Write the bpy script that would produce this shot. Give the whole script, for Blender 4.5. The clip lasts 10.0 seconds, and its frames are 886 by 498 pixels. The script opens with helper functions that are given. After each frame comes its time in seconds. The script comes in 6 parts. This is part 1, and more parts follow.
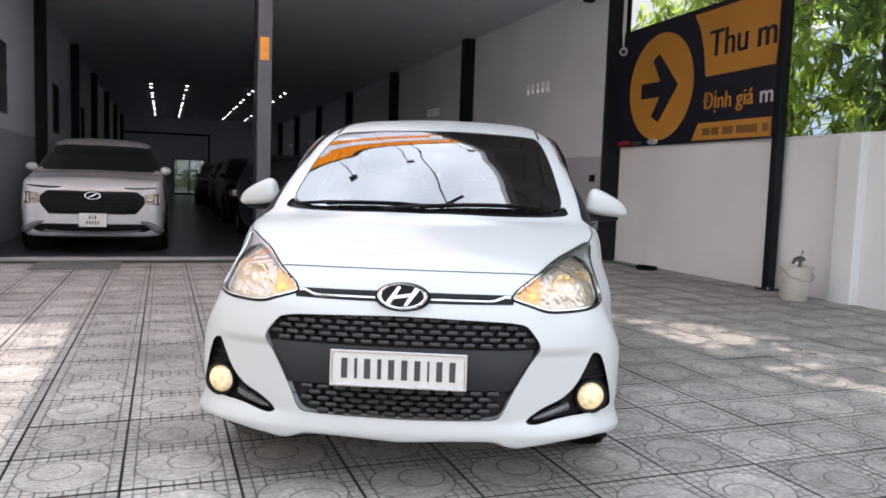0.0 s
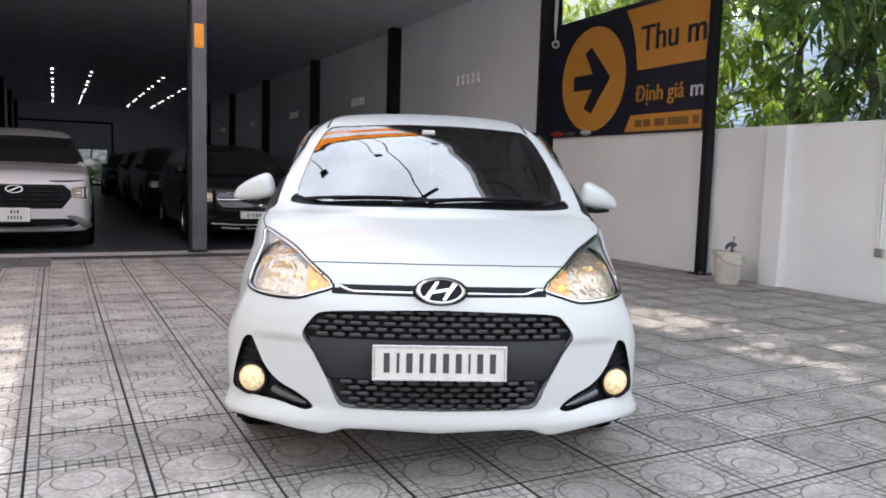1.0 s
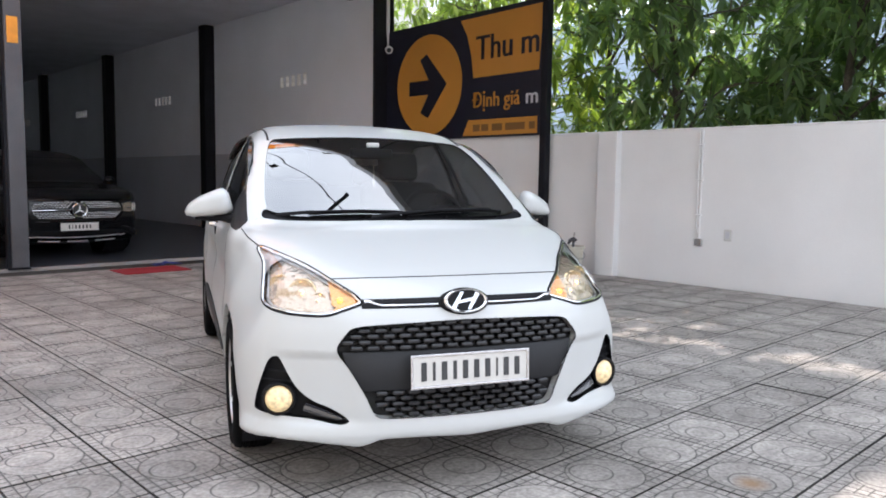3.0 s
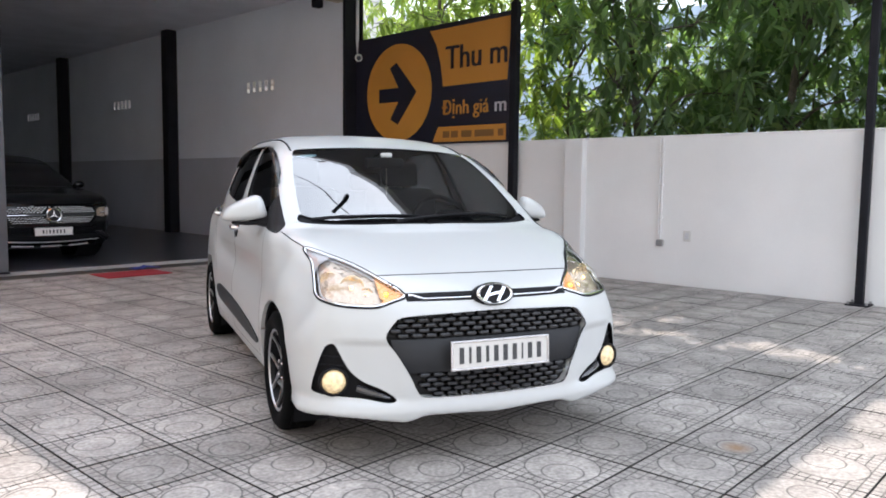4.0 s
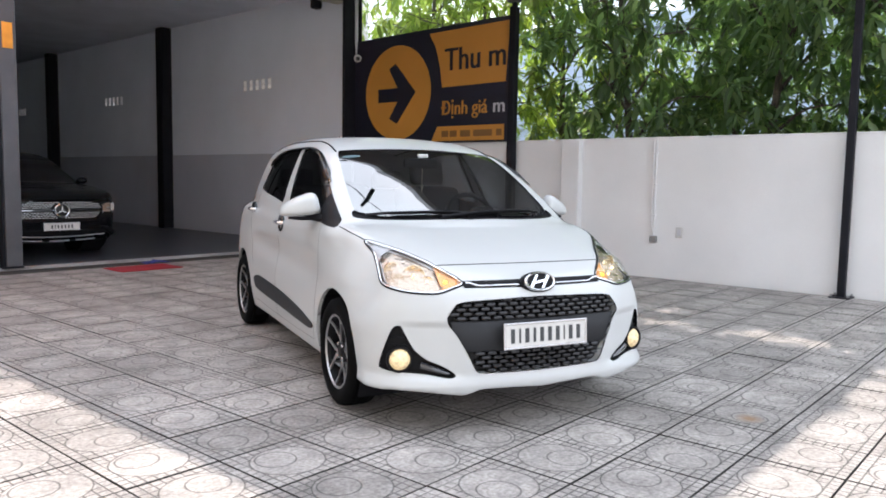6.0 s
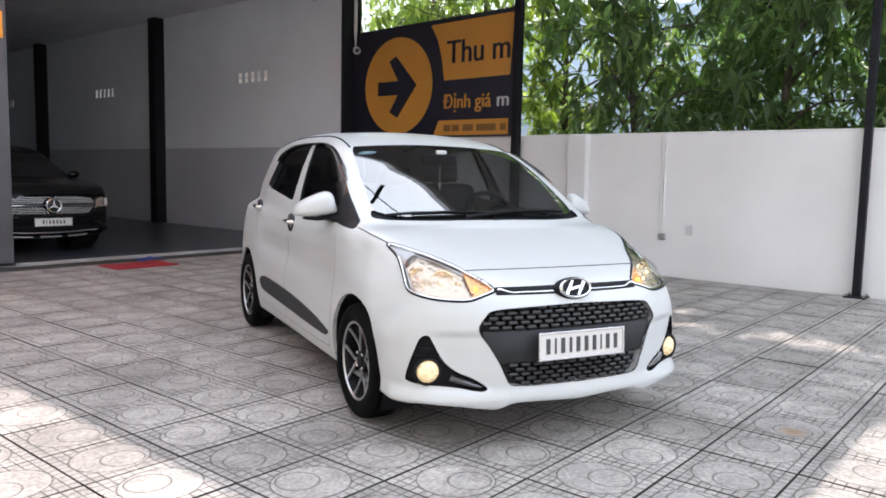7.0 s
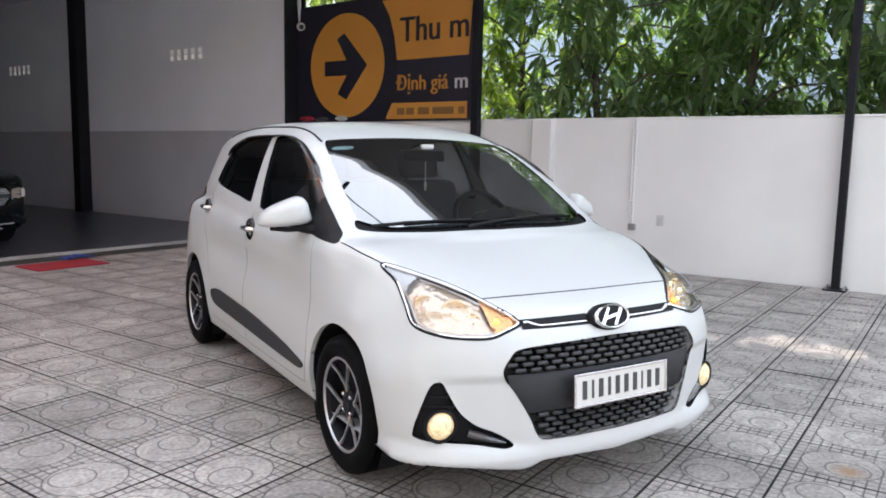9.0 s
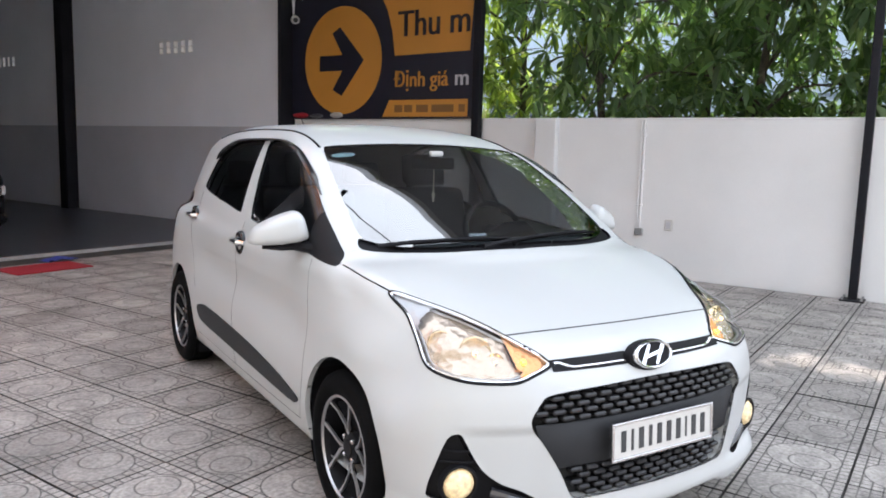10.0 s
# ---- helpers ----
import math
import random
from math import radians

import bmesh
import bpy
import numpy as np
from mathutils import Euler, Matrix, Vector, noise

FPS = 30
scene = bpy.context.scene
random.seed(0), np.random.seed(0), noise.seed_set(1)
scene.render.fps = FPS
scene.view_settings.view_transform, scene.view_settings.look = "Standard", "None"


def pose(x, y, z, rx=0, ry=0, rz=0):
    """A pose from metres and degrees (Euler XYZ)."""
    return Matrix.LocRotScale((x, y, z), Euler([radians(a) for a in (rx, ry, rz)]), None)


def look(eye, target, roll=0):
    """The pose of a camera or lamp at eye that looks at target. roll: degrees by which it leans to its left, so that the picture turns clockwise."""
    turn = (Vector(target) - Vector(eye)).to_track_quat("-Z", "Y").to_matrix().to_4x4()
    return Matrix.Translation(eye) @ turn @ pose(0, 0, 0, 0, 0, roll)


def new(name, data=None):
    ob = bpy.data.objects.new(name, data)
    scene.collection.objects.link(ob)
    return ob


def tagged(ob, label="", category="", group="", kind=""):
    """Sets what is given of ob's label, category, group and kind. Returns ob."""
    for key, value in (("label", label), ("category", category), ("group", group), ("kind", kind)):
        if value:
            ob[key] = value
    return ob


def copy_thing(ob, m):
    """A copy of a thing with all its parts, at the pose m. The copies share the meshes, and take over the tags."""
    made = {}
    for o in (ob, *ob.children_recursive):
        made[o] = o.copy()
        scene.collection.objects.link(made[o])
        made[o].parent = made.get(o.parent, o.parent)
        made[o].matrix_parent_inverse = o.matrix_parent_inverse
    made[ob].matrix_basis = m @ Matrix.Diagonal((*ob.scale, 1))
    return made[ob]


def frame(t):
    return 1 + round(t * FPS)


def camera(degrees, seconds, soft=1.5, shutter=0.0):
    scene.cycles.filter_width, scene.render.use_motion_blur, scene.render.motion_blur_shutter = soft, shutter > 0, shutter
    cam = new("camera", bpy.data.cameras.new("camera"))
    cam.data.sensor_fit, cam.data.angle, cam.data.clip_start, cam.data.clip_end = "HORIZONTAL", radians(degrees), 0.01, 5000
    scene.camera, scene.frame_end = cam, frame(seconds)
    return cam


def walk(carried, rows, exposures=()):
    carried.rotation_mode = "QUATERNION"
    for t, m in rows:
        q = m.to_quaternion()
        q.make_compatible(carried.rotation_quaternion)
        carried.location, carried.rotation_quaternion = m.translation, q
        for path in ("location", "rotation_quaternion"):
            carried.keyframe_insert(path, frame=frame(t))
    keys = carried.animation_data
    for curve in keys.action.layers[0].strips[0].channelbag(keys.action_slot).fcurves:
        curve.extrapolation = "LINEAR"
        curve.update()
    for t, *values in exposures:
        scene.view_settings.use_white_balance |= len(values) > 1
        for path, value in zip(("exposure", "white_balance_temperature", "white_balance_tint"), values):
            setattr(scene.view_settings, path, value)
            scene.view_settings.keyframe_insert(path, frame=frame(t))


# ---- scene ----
cam = camera(61.1, 10.0, soft=1.8)
METRES, EYE, TILT, LEAN, TURN = 4.014, 1.116, 0.0, 0.0, -20.5
ROWS = [
    (0.0, 0.0, 0.0, 0.0, 0.16, -4.89, -1.91),
    (0.5, -0.0602, -0.0065, 0.0046, -3.39, -5.09, -1.6),
    (1.0, -0.1128, -0.0075, 0.0036, -6.73, -5.54, -1.65),
    (1.5, -0.1634, 0.0108, 0.0035, -10.18, -5.75, -1.81),
    (2.0, -0.212, 0.0276, 0.0081, -14.46, -5.37, -1.5),
    (2.5, -0.2764, 0.0336, 0.0171, -19.08, -5.12, -0.94),
    (3.0, -0.3293, 0.0109, 0.0154, -22.88, -5.28, -0.76),
    (4.5, -0.5042, -0.0805, 0.0222, -27.7, -4.85, -0.74),
    (5.0, -0.5399, -0.1116, 0.0224, -28.19, -4.91, -0.86),
    (5.5, -0.5588, -0.1142, 0.0221, -28.4, -5.02, -0.99),
    (6.0, -0.5773, -0.0889, 0.022, -28.74, -5.2, -0.99),
    (7.5, -0.5771, 0.0232, 0.0326, -30.1, -5.84, -1.43),
    (8.0, -0.5589, 0.0658, 0.0378, -31.22, -5.85, -1.59),
    (8.5, -0.5621, 0.1186, 0.0444, -32.95, -6.37, -1.33),
    (9.0, -0.567, 0.1637, 0.0509, -34.4, -7.13, -1.05),
    (9.5, -0.5529, 0.2143, 0.0581, -34.98, -7.49, -1.09),
    (10.0, -0.5317, 0.2534, 0.0659, -34.94, -7.5, -1.51),
]
walk(cam, [(t, pose(0, 0, EYE, TILT, LEAN, TURN) @ pose(METRES * x, METRES * y, METRES * z, 90 + pitch, roll, yaw)) for t, x, y, z, yaw, pitch, roll in ROWS],
     exposures=[(0, .44, 6180, 13.4), (5, .48, 6120, 13), (10, .54, 6150, 13)])


# ---- light ----
SUN_DROP = Vector((-.72, -.16, -1))          # the way of the sunlight
world = bpy.data.worlds.new("sky")
scene.world = world
world.use_nodes = True
wt = world.node_tree
sky = wt.nodes.new("ShaderNodeTexSky")
sky.sky_type, sky.sun_disc = "NISHITA", False
sky.sun_elevation = math.atan2(1, math.hypot(.72, .16))
sky.sun_rotation = math.atan2(.72, .16)
sky.dust_density, sky.air_density = 2.0, 1.0
wc, wn, wr, wm = (wt.nodes.new(k) for k in ("ShaderNodeTexCoord", "ShaderNodeTexNoise", "ShaderNodeValToRGB", "ShaderNodeMix"))
wm.data_type = "RGBA"
wn.inputs["Scale"].default_value, wn.inputs["Detail"].default_value = 3.0, 7
wr.color_ramp.elements[0].position, wr.color_ramp.elements[1].position = .36, .60
wr.color_ramp.elements[0].color = (.64, .64, .64, 1)
wm.inputs["B"].default_value = (12.4, 13.2, 14.0, 1)
wt.links.new(wc.outputs["Generated"], wn.inputs["Vector"])
wt.links.new(wn.outputs["Fac"], wr.inputs["Fac"])
wt.links.new(wr.outputs["Color"], wm.inputs["Factor"])
wt.links.new(sky.outputs["Color"], wm.inputs["A"])
wt.links.new(wm.outputs["Result"], wt.nodes["Background"].inputs["Color"])
wt.nodes["Background"].inputs["Strength"].default_value = .15
sun = new("sun", bpy.data.lights.new("sun", "SUN"))
sun.data.energy, sun.data.angle, sun.data.color = 4.6, radians(.6), (1, .88, .74)
sun.matrix_world = look((0, 0, 20), Vector((0, 0, 20)) + SUN_DROP)


# ---- materials ----
def material(name, colour, rough=.5, metal=0.0, grain=0.0, size=60, stains=0.0, stain_size=1.5, bump=0.0, coat=0.0, emit=None, vary=0.0, spec=.5):
    """Colour with fine grain, broad stains, relief and a step from piece to piece."""
    m = bpy.data.materials.new(name)
    m.use_nodes = True
    t = m.node_tree
    b = t.nodes["Principled BSDF"]
    b.inputs["Base Color"].default_value = (*colour, 1)
    b.inputs["Roughness"].default_value, b.inputs["Metallic"].default_value = rough, metal
    b.inputs["Coat Weight"].default_value, b.inputs["Coat Roughness"].default_value = coat, .03
    b.inputs["Specular IOR Level"].default_value = spec
    if emit:
        b.inputs["Emission Color"].default_value, b.inputs["Emission Strength"].default_value = (*emit[:3], 1), emit[3]
    value = None

    def add(socket, amount):
        nonlocal value
        r = t.nodes.new("ShaderNodeMapRange")
        r.inputs["From Min"].default_value, r.inputs["From Max"].default_value = .3, .7
        r.inputs["To Min"].default_value, r.inputs["To Max"].default_value = 1 - amount, 1 + amount
        t.links.new(socket, r.inputs["Value"])
        if value is None:
            value = r.outputs["Result"]
        else:
            x = t.nodes.new("ShaderNodeMath")
            x.operation = "MULTIPLY"
            t.links.new(value, x.inputs[0])
            t.links.new(r.outputs["Result"], x.inputs[1])
            value = x.outputs[0]

    pos = t.nodes.new("ShaderNodeNewGeometry").outputs["Position"]

    def noise_of(scale, detail):
        n = t.nodes.new("ShaderNodeTexNoise")
        n.inputs["Scale"].default_value, n.inputs["Detail"].default_value = scale, detail
        t.links.new(pos, n.inputs["Vector"])
        return n.outputs["Fac"]

    if grain:
        add(noise_of(size, 5), grain)
    if stains:
        add(noise_of(stain_size, 6), stains)
    if vary:
        i = t.nodes.new("ShaderNodeObjectInfo")
        r = t.nodes.new("ShaderNodeMapRange")
        r.inputs["To Min"].default_value, r.inputs["To Max"].default_value = .3, .7
        t.links.new(i.outputs["Random"], r.inputs["Value"])
        add(r.outputs["Result"], vary)
    if value is not None:
        mix = t.nodes.new("ShaderNodeMix")
        mix.data_type, mix.blend_type = "RGBA", "MULTIPLY"
        mix.inputs["Factor"].default_value = 1
        mix.inputs["A"].default_value = (*colour, 1)
        t.links.new(value, mix.inputs["B"])
        t.links.new(mix.outputs["Result"], b.inputs["Base Color"])
    if bump:
        bm = t.nodes.new("ShaderNodeBump")
        bm.inputs["Strength"].default_value, bm.inputs["Distance"].default_value = .5, bump
        t.links.new(noise_of(size, 5), bm.inputs["Height"])
        t.links.new(bm.outputs["Normal"], b.inputs["Normal"])
    return m


def glass_material(name, tint, gloss=.06, rough=.0):
    """Thin pane: tinted see-through with a mirror that grows at grazing angles; gloss is its share face on."""
    m = bpy.data.materials.new(name)
    m.use_nodes = True
    t = m.node_tree
    t.nodes.remove(t.nodes["Principled BSDF"])
    a, g, x, f, p, r = (t.nodes.new(k) for k in ("ShaderNodeBsdfTransparent", "ShaderNodeBsdfGlossy", "ShaderNodeMixShader", "ShaderNodeLayerWeight", "ShaderNodeMath", "ShaderNodeMapRange"))
    a.inputs["Color"].default_value = (*tint, 1)
    g.inputs["Roughness"].default_value = rough
    p.operation = "POWER"
    p.inputs[1].default_value = 4.5
    r.inputs["To Min"].default_value, r.inputs["To Max"].default_value = gloss, 1
    t.links.new(f.outputs["Facing"], p.inputs[0])
    t.links.new(p.outputs[0], r.inputs["Value"])
    t.links.new(r.outputs["Result"], x.inputs["Fac"])
    t.links.new(a.outputs[0], x.inputs[1])
    t.links.new(g.outputs[0], x.inputs[2])
    t.links.new(x.outputs[0], t.nodes["Material Output"].inputs["Surface"])
    return m


PAINT = material("white_car_paint", (.505, .518, .520), .3, coat=.5, spec=.35, stains=.015, stain_size=2)
WHITE_SUV_PAINT = material("pearl_white_paint", (.56, .56, .57), .3, coat=1.0, stains=.02)
BLACK_PAINT = material("black_car_paint", (.005, .0055, .007), .2, coat=.22, spec=.2)
BLACK_PLASTIC = material("black_plastic", (.010, .010, .012), .48, grain=.15, size=300, bump=.0006, spec=.12)
GREY_PLASTIC = material("dark_grey_plastic", (.027, .028, .031), .5, grain=.12, size=400, bump=.0006, spec=.2)
BLACK_GLOSS = material("black_gloss", (.008, .008, .009), .12)
RUBBER = material("tyre_rubber", (.0035, .0035, .004), .75, grain=.25, size=90, stains=.2, stain_size=8, bump=.001, spec=.08)
CHROME = material("chrome", (.82, .83, .85), .08, 1.0)
SATIN = material("satin_silver", (.62, .62, .64), .25, 1.0)
MACHINED = material("machined_alloy", (.50, .49, .50), .38, .9, grain=.08, size=200)
RIM_POCKET = material("dark_grey_wheel_pocket", (.010, .010, .012), .9, spec=.03)
RIM_DARK = material("dark_wheel_paint", (.008, .008, .010), .5, spec=.2)
def faceted(name, colour, rough, size, depth, metal):
    """Metal pressed into small facets."""
    m = material(name, colour, rough, metal)
    t = m.node_tree
    v, b, g = t.nodes.new("ShaderNodeTexVoronoi"), t.nodes.new("ShaderNodeBump"), t.nodes.new("ShaderNodeNewGeometry")
    v.inputs["Scale"].default_value = size
    b.inputs["Strength"].default_value, b.inputs["Distance"].default_value = 1, depth
    t.links.new(g.outputs["Position"], v.inputs["Vector"])
    t.links.new(v.outputs["Distance"], b.inputs["Height"])
    t.links.new(b.outputs["Normal"], t.nodes["Principled BSDF"].inputs["Normal"])
    return m


REFLECTOR = faceted("lamp_reflector", (.58, .48, .38), .22, 42, .0050, .66)
# gold tint puts the bulbs' warm glow into the chrome bowls
GLOW_TINTED_REFLECTOR = faceted("glow_tinted_reflector", (.90, .74, .48), .16, 50, .008, .9)
AMBER = faceted("amber_lens", (.86, .41, .15), .16, 55, .006, .4)
BULB = material("warm_bulb", (1, .8, .5), .4, emit=(1, .55, .16, 6))
FOG_GLOW = material("fog_lamp_lens", (.85, .70, .42), .25, emit=(1, .62, .26, .16), coat=.6, bump=.010, size=55, stains=.3, stain_size=60)
LENS = glass_material("lamp_lens", (.96, .96, .96), .05)
SCREEN_GLASS = glass_material("windscreen_glass", (.64, .71, .73), .38)
DARK_GLASS = glass_material("tinted_side_glass", (.34, .35, .37), .07)
SEAT = material("seat_fabric", (.045, .045, .048), .85, grain=.3, size=200)
TRIM_GREY = material("cabin_trim", (.055, .055, .06), .7, grain=.1, size=200)
PLATE_WHITE = material("plate_white", (.59, .58, .56), .4, stains=.05, stain_size=20)
PLATE_INK = material("plate_ink", (.040, .042, .045), .5)
RED_LENS = material("tail_lamp_lens", (.09, .008, .01), .12)
STICKER = material("registration_sticker", (.62, .80, .84), .5, stains=.3, stain_size=40)
# panel gaps are dark tubes on the skin, their shade put into the colour
SEAM = material("panel_gap", (.03, .03, .032), .8)
FINE_SEAM = material("fine_panel_gap", (.16, .16, .16), .8)
MESH_CHROME = material("grille_studs", (.75, .76, .78), .15, 1.0)

WALL_WHITE = material("white_wall_paint", (.765, .76, .755), .75, grain=.02, size=140, stains=.06, stain_size=.9, bump=.0015)
GARAGE_WHITE = material("garage_wall_paint", (.83, .87, .94), .75, grain=.02, size=120, stains=.05, stain_size=.7, bump=.0015)
GARAGE_GREY = material("grey_wall_paint", (.525, .54, .595), .7, grain=.03, size=120, stains=.06, stain_size=.8, bump=.0015)
CEILING = material("ceiling_sheet", (.81, .825, .885), .8, stains=.06)
STEEL_DARK = material("dark_painted_steel", (.010, .010, .014), .6, spec=.2, grain=.15, size=40, stains=.2, stain_size=3)
STEEL_GREY = material("grey_painted_steel", (.085, .085, .095), .45, .2, grain=.08, size=60, stains=.15, stain_size=3)
EPOXY = material("grey_epoxy_floor", (.041, .045, .055), .28, stains=.18, stain_size=.8, grain=.06, size=30)
KERB = material("threshold_concrete", (.30, .29, .285), .7, grain=.15, size=50, stains=.2, stain_size=2, bump=.002)
NAVY = material("navy_vinyl", (.010, .010, .022), .45, stains=.12, stain_size=1.5)
ORANGE = material("orange_vinyl", (.52, .235, .035), .5, stains=.07, stain_size=1.2)
VENT_WHITE = material("white_vent_block", (.84, .83, .83), .7)
STRIP_INK = material("brown_ink", (.20, .10, .03), .5)
VINYL_WHITE = material("white_vinyl", (.55, .55, .58), .5)
CREAM = material("cream_fascia", (.62, .57, .46), .6, stains=.1)
YELLOW = material("yellow_plate", (.85, .36, .03), .5, stains=.12, stain_size=9)
RED_MAT = material("red_rubber_mat", (.30, .012, .022), .8, grain=.3, size=120, stains=.15, stain_size=4, bump=.002)
BLUE = material("blue_cloth", (.03, .04, .22), .85, grain=.2, size=80)
BUCKET = material("worn_cream_plastic", (.52, .49, .42), .5, grain=.1, size=30, stains=.2, stain_size=6)
GALV = material("galvanised_pipe", (.34, .34, .34), .4, .6, grain=.1, size=40)
PVC = material("grey_pvc", (.45, .45, .44), .5)
RED_PAINT = material("red_enamel", (.50, .015, .012), .3)
GREEN_HOSE = material("green_hose", (.03, .16, .06), .5)
DOWNLIGHT = material("downlight_lens", (1, 1, 1), .4, emit=(1, .98, .95, 9))
BARK = material("grey_brown_bark", (.10, .085, .068), .9, grain=.35, size=30, stains=.25, stain_size=5, bump=.01)
BUILDING = material("pale_render", (.47, .56, .68), .8, grain=.05, size=20, stains=.12, stain_size=.4)
BUILDING_BEIGE = material("beige_render", (.50, .47, .43), .8, grain=.05, size=20, stains=.12, stain_size=.4)
BUILDING_OCHRE = material("ochre_render", (.54, .50, .43), .8, grain=.05, size=20, stains=.12, stain_size=.4)
WINDOW_DARK = material("far_window_glass", (.05, .07, .09), .1)
CARPORT = material("carport_sheet", (.15, .15, .16), .6, .1, stains=.15)
AWNING_GREY = material("awning_pale_stripe", (.74, .74, .76), .7)
AWNING_ORANGE = material("awning_orange_stripe", (.85, .47, .12), .7)
# translucence added so that sun through the awning brightens the showroom
for awning_cloth, glow_tint in ((AWNING_GREY, (.86, .88, .94, 1)), (AWNING_ORANGE, (.95, .52, .13, 1))):
    cloth_tree = awning_cloth.node_tree
    cloth_mix, cloth_glow = cloth_tree.nodes.new("ShaderNodeMixShader"), cloth_tree.nodes.new("ShaderNodeBsdfTranslucent")
    cloth_mix.inputs["Fac"].default_value = .75
    cloth_glow.inputs["Color"].default_value = glow_tint
    cloth_tree.links.new(cloth_tree.nodes["Principled BSDF"].outputs[0], cloth_mix.inputs[1])
    cloth_tree.links.new(cloth_glow.outputs[0], cloth_mix.inputs[2])
    cloth_tree.links.new(cloth_mix.outputs[0], cloth_tree.nodes["Material Output"].inputs["Surface"])
STREET = material("street_concrete", (.26, .255, .245), .9, grain=.2, size=60, stains=.2, stain_size=1, bump=.004)
SOIL = material("soil", (.10, .075, .05), .95, grain=.3, size=20, stains=.3)


def leaf_material(name, colour, light):
    m = material(name, colour, .42)
    t = m.node_tree
    b = t.nodes["Principled BSDF"]
    g, r = t.nodes.new("ShaderNodeNewGeometry"), t.nodes.new("ShaderNodeValToRGB")
    r.color_ramp.elements[0].color = (*(c * .55 for c in colour), 1)
    r.color_ramp.elements[1].color = (*light, 1)
    mid = r.color_ramp.elements.new(.6)
    mid.color = (*colour, 1)
    t.links.new(g.outputs["Random Per Island"], r.inputs["Fac"])
    t.links.new(r.outputs["Color"], b.inputs["Base Color"])
    tr, mx = t.nodes.new("ShaderNodeBsdfTranslucent"), t.nodes.new("ShaderNodeMixShader")
    bright = t.nodes.new("ShaderNodeMix")
    bright.data_type, bright.blend_type = "RGBA", "MULTIPLY"
    bright.inputs["Factor"].default_value, bright.inputs["B"].default_value = 1, (1.35, 1.5, .65, 1)
    t.links.new(r.outputs["Color"], bright.inputs["A"])
    t.links.new(bright.outputs["Result"], tr.inputs["Color"])
    mx.inputs["Fac"].default_value = .62
    t.links.new(b.outputs[0], mx.inputs[1])
    t.links.new(tr.outputs[0], mx.inputs[2])
    t.links.new(mx.outputs[0], t.nodes["Material Output"].inputs["Surface"])
    return m


# shaded and sunlit foliage, the difference put into the leaf colours
LEAF_SHADED = leaf_material("shaded_green_leaf", (.165, .25, .145), (.31, .40, .22))
LEAF_DRY = leaf_material("withered_leaf", (.45, .20, .05), (.60, .32, .08))
LEAF_SUNLIT = leaf_material("sunlit_yellow_leaf", (.27, .35, .11), (.49, .54, .20))

TILE, TILE_X, TILE_Y = .41, -.555, 3.21


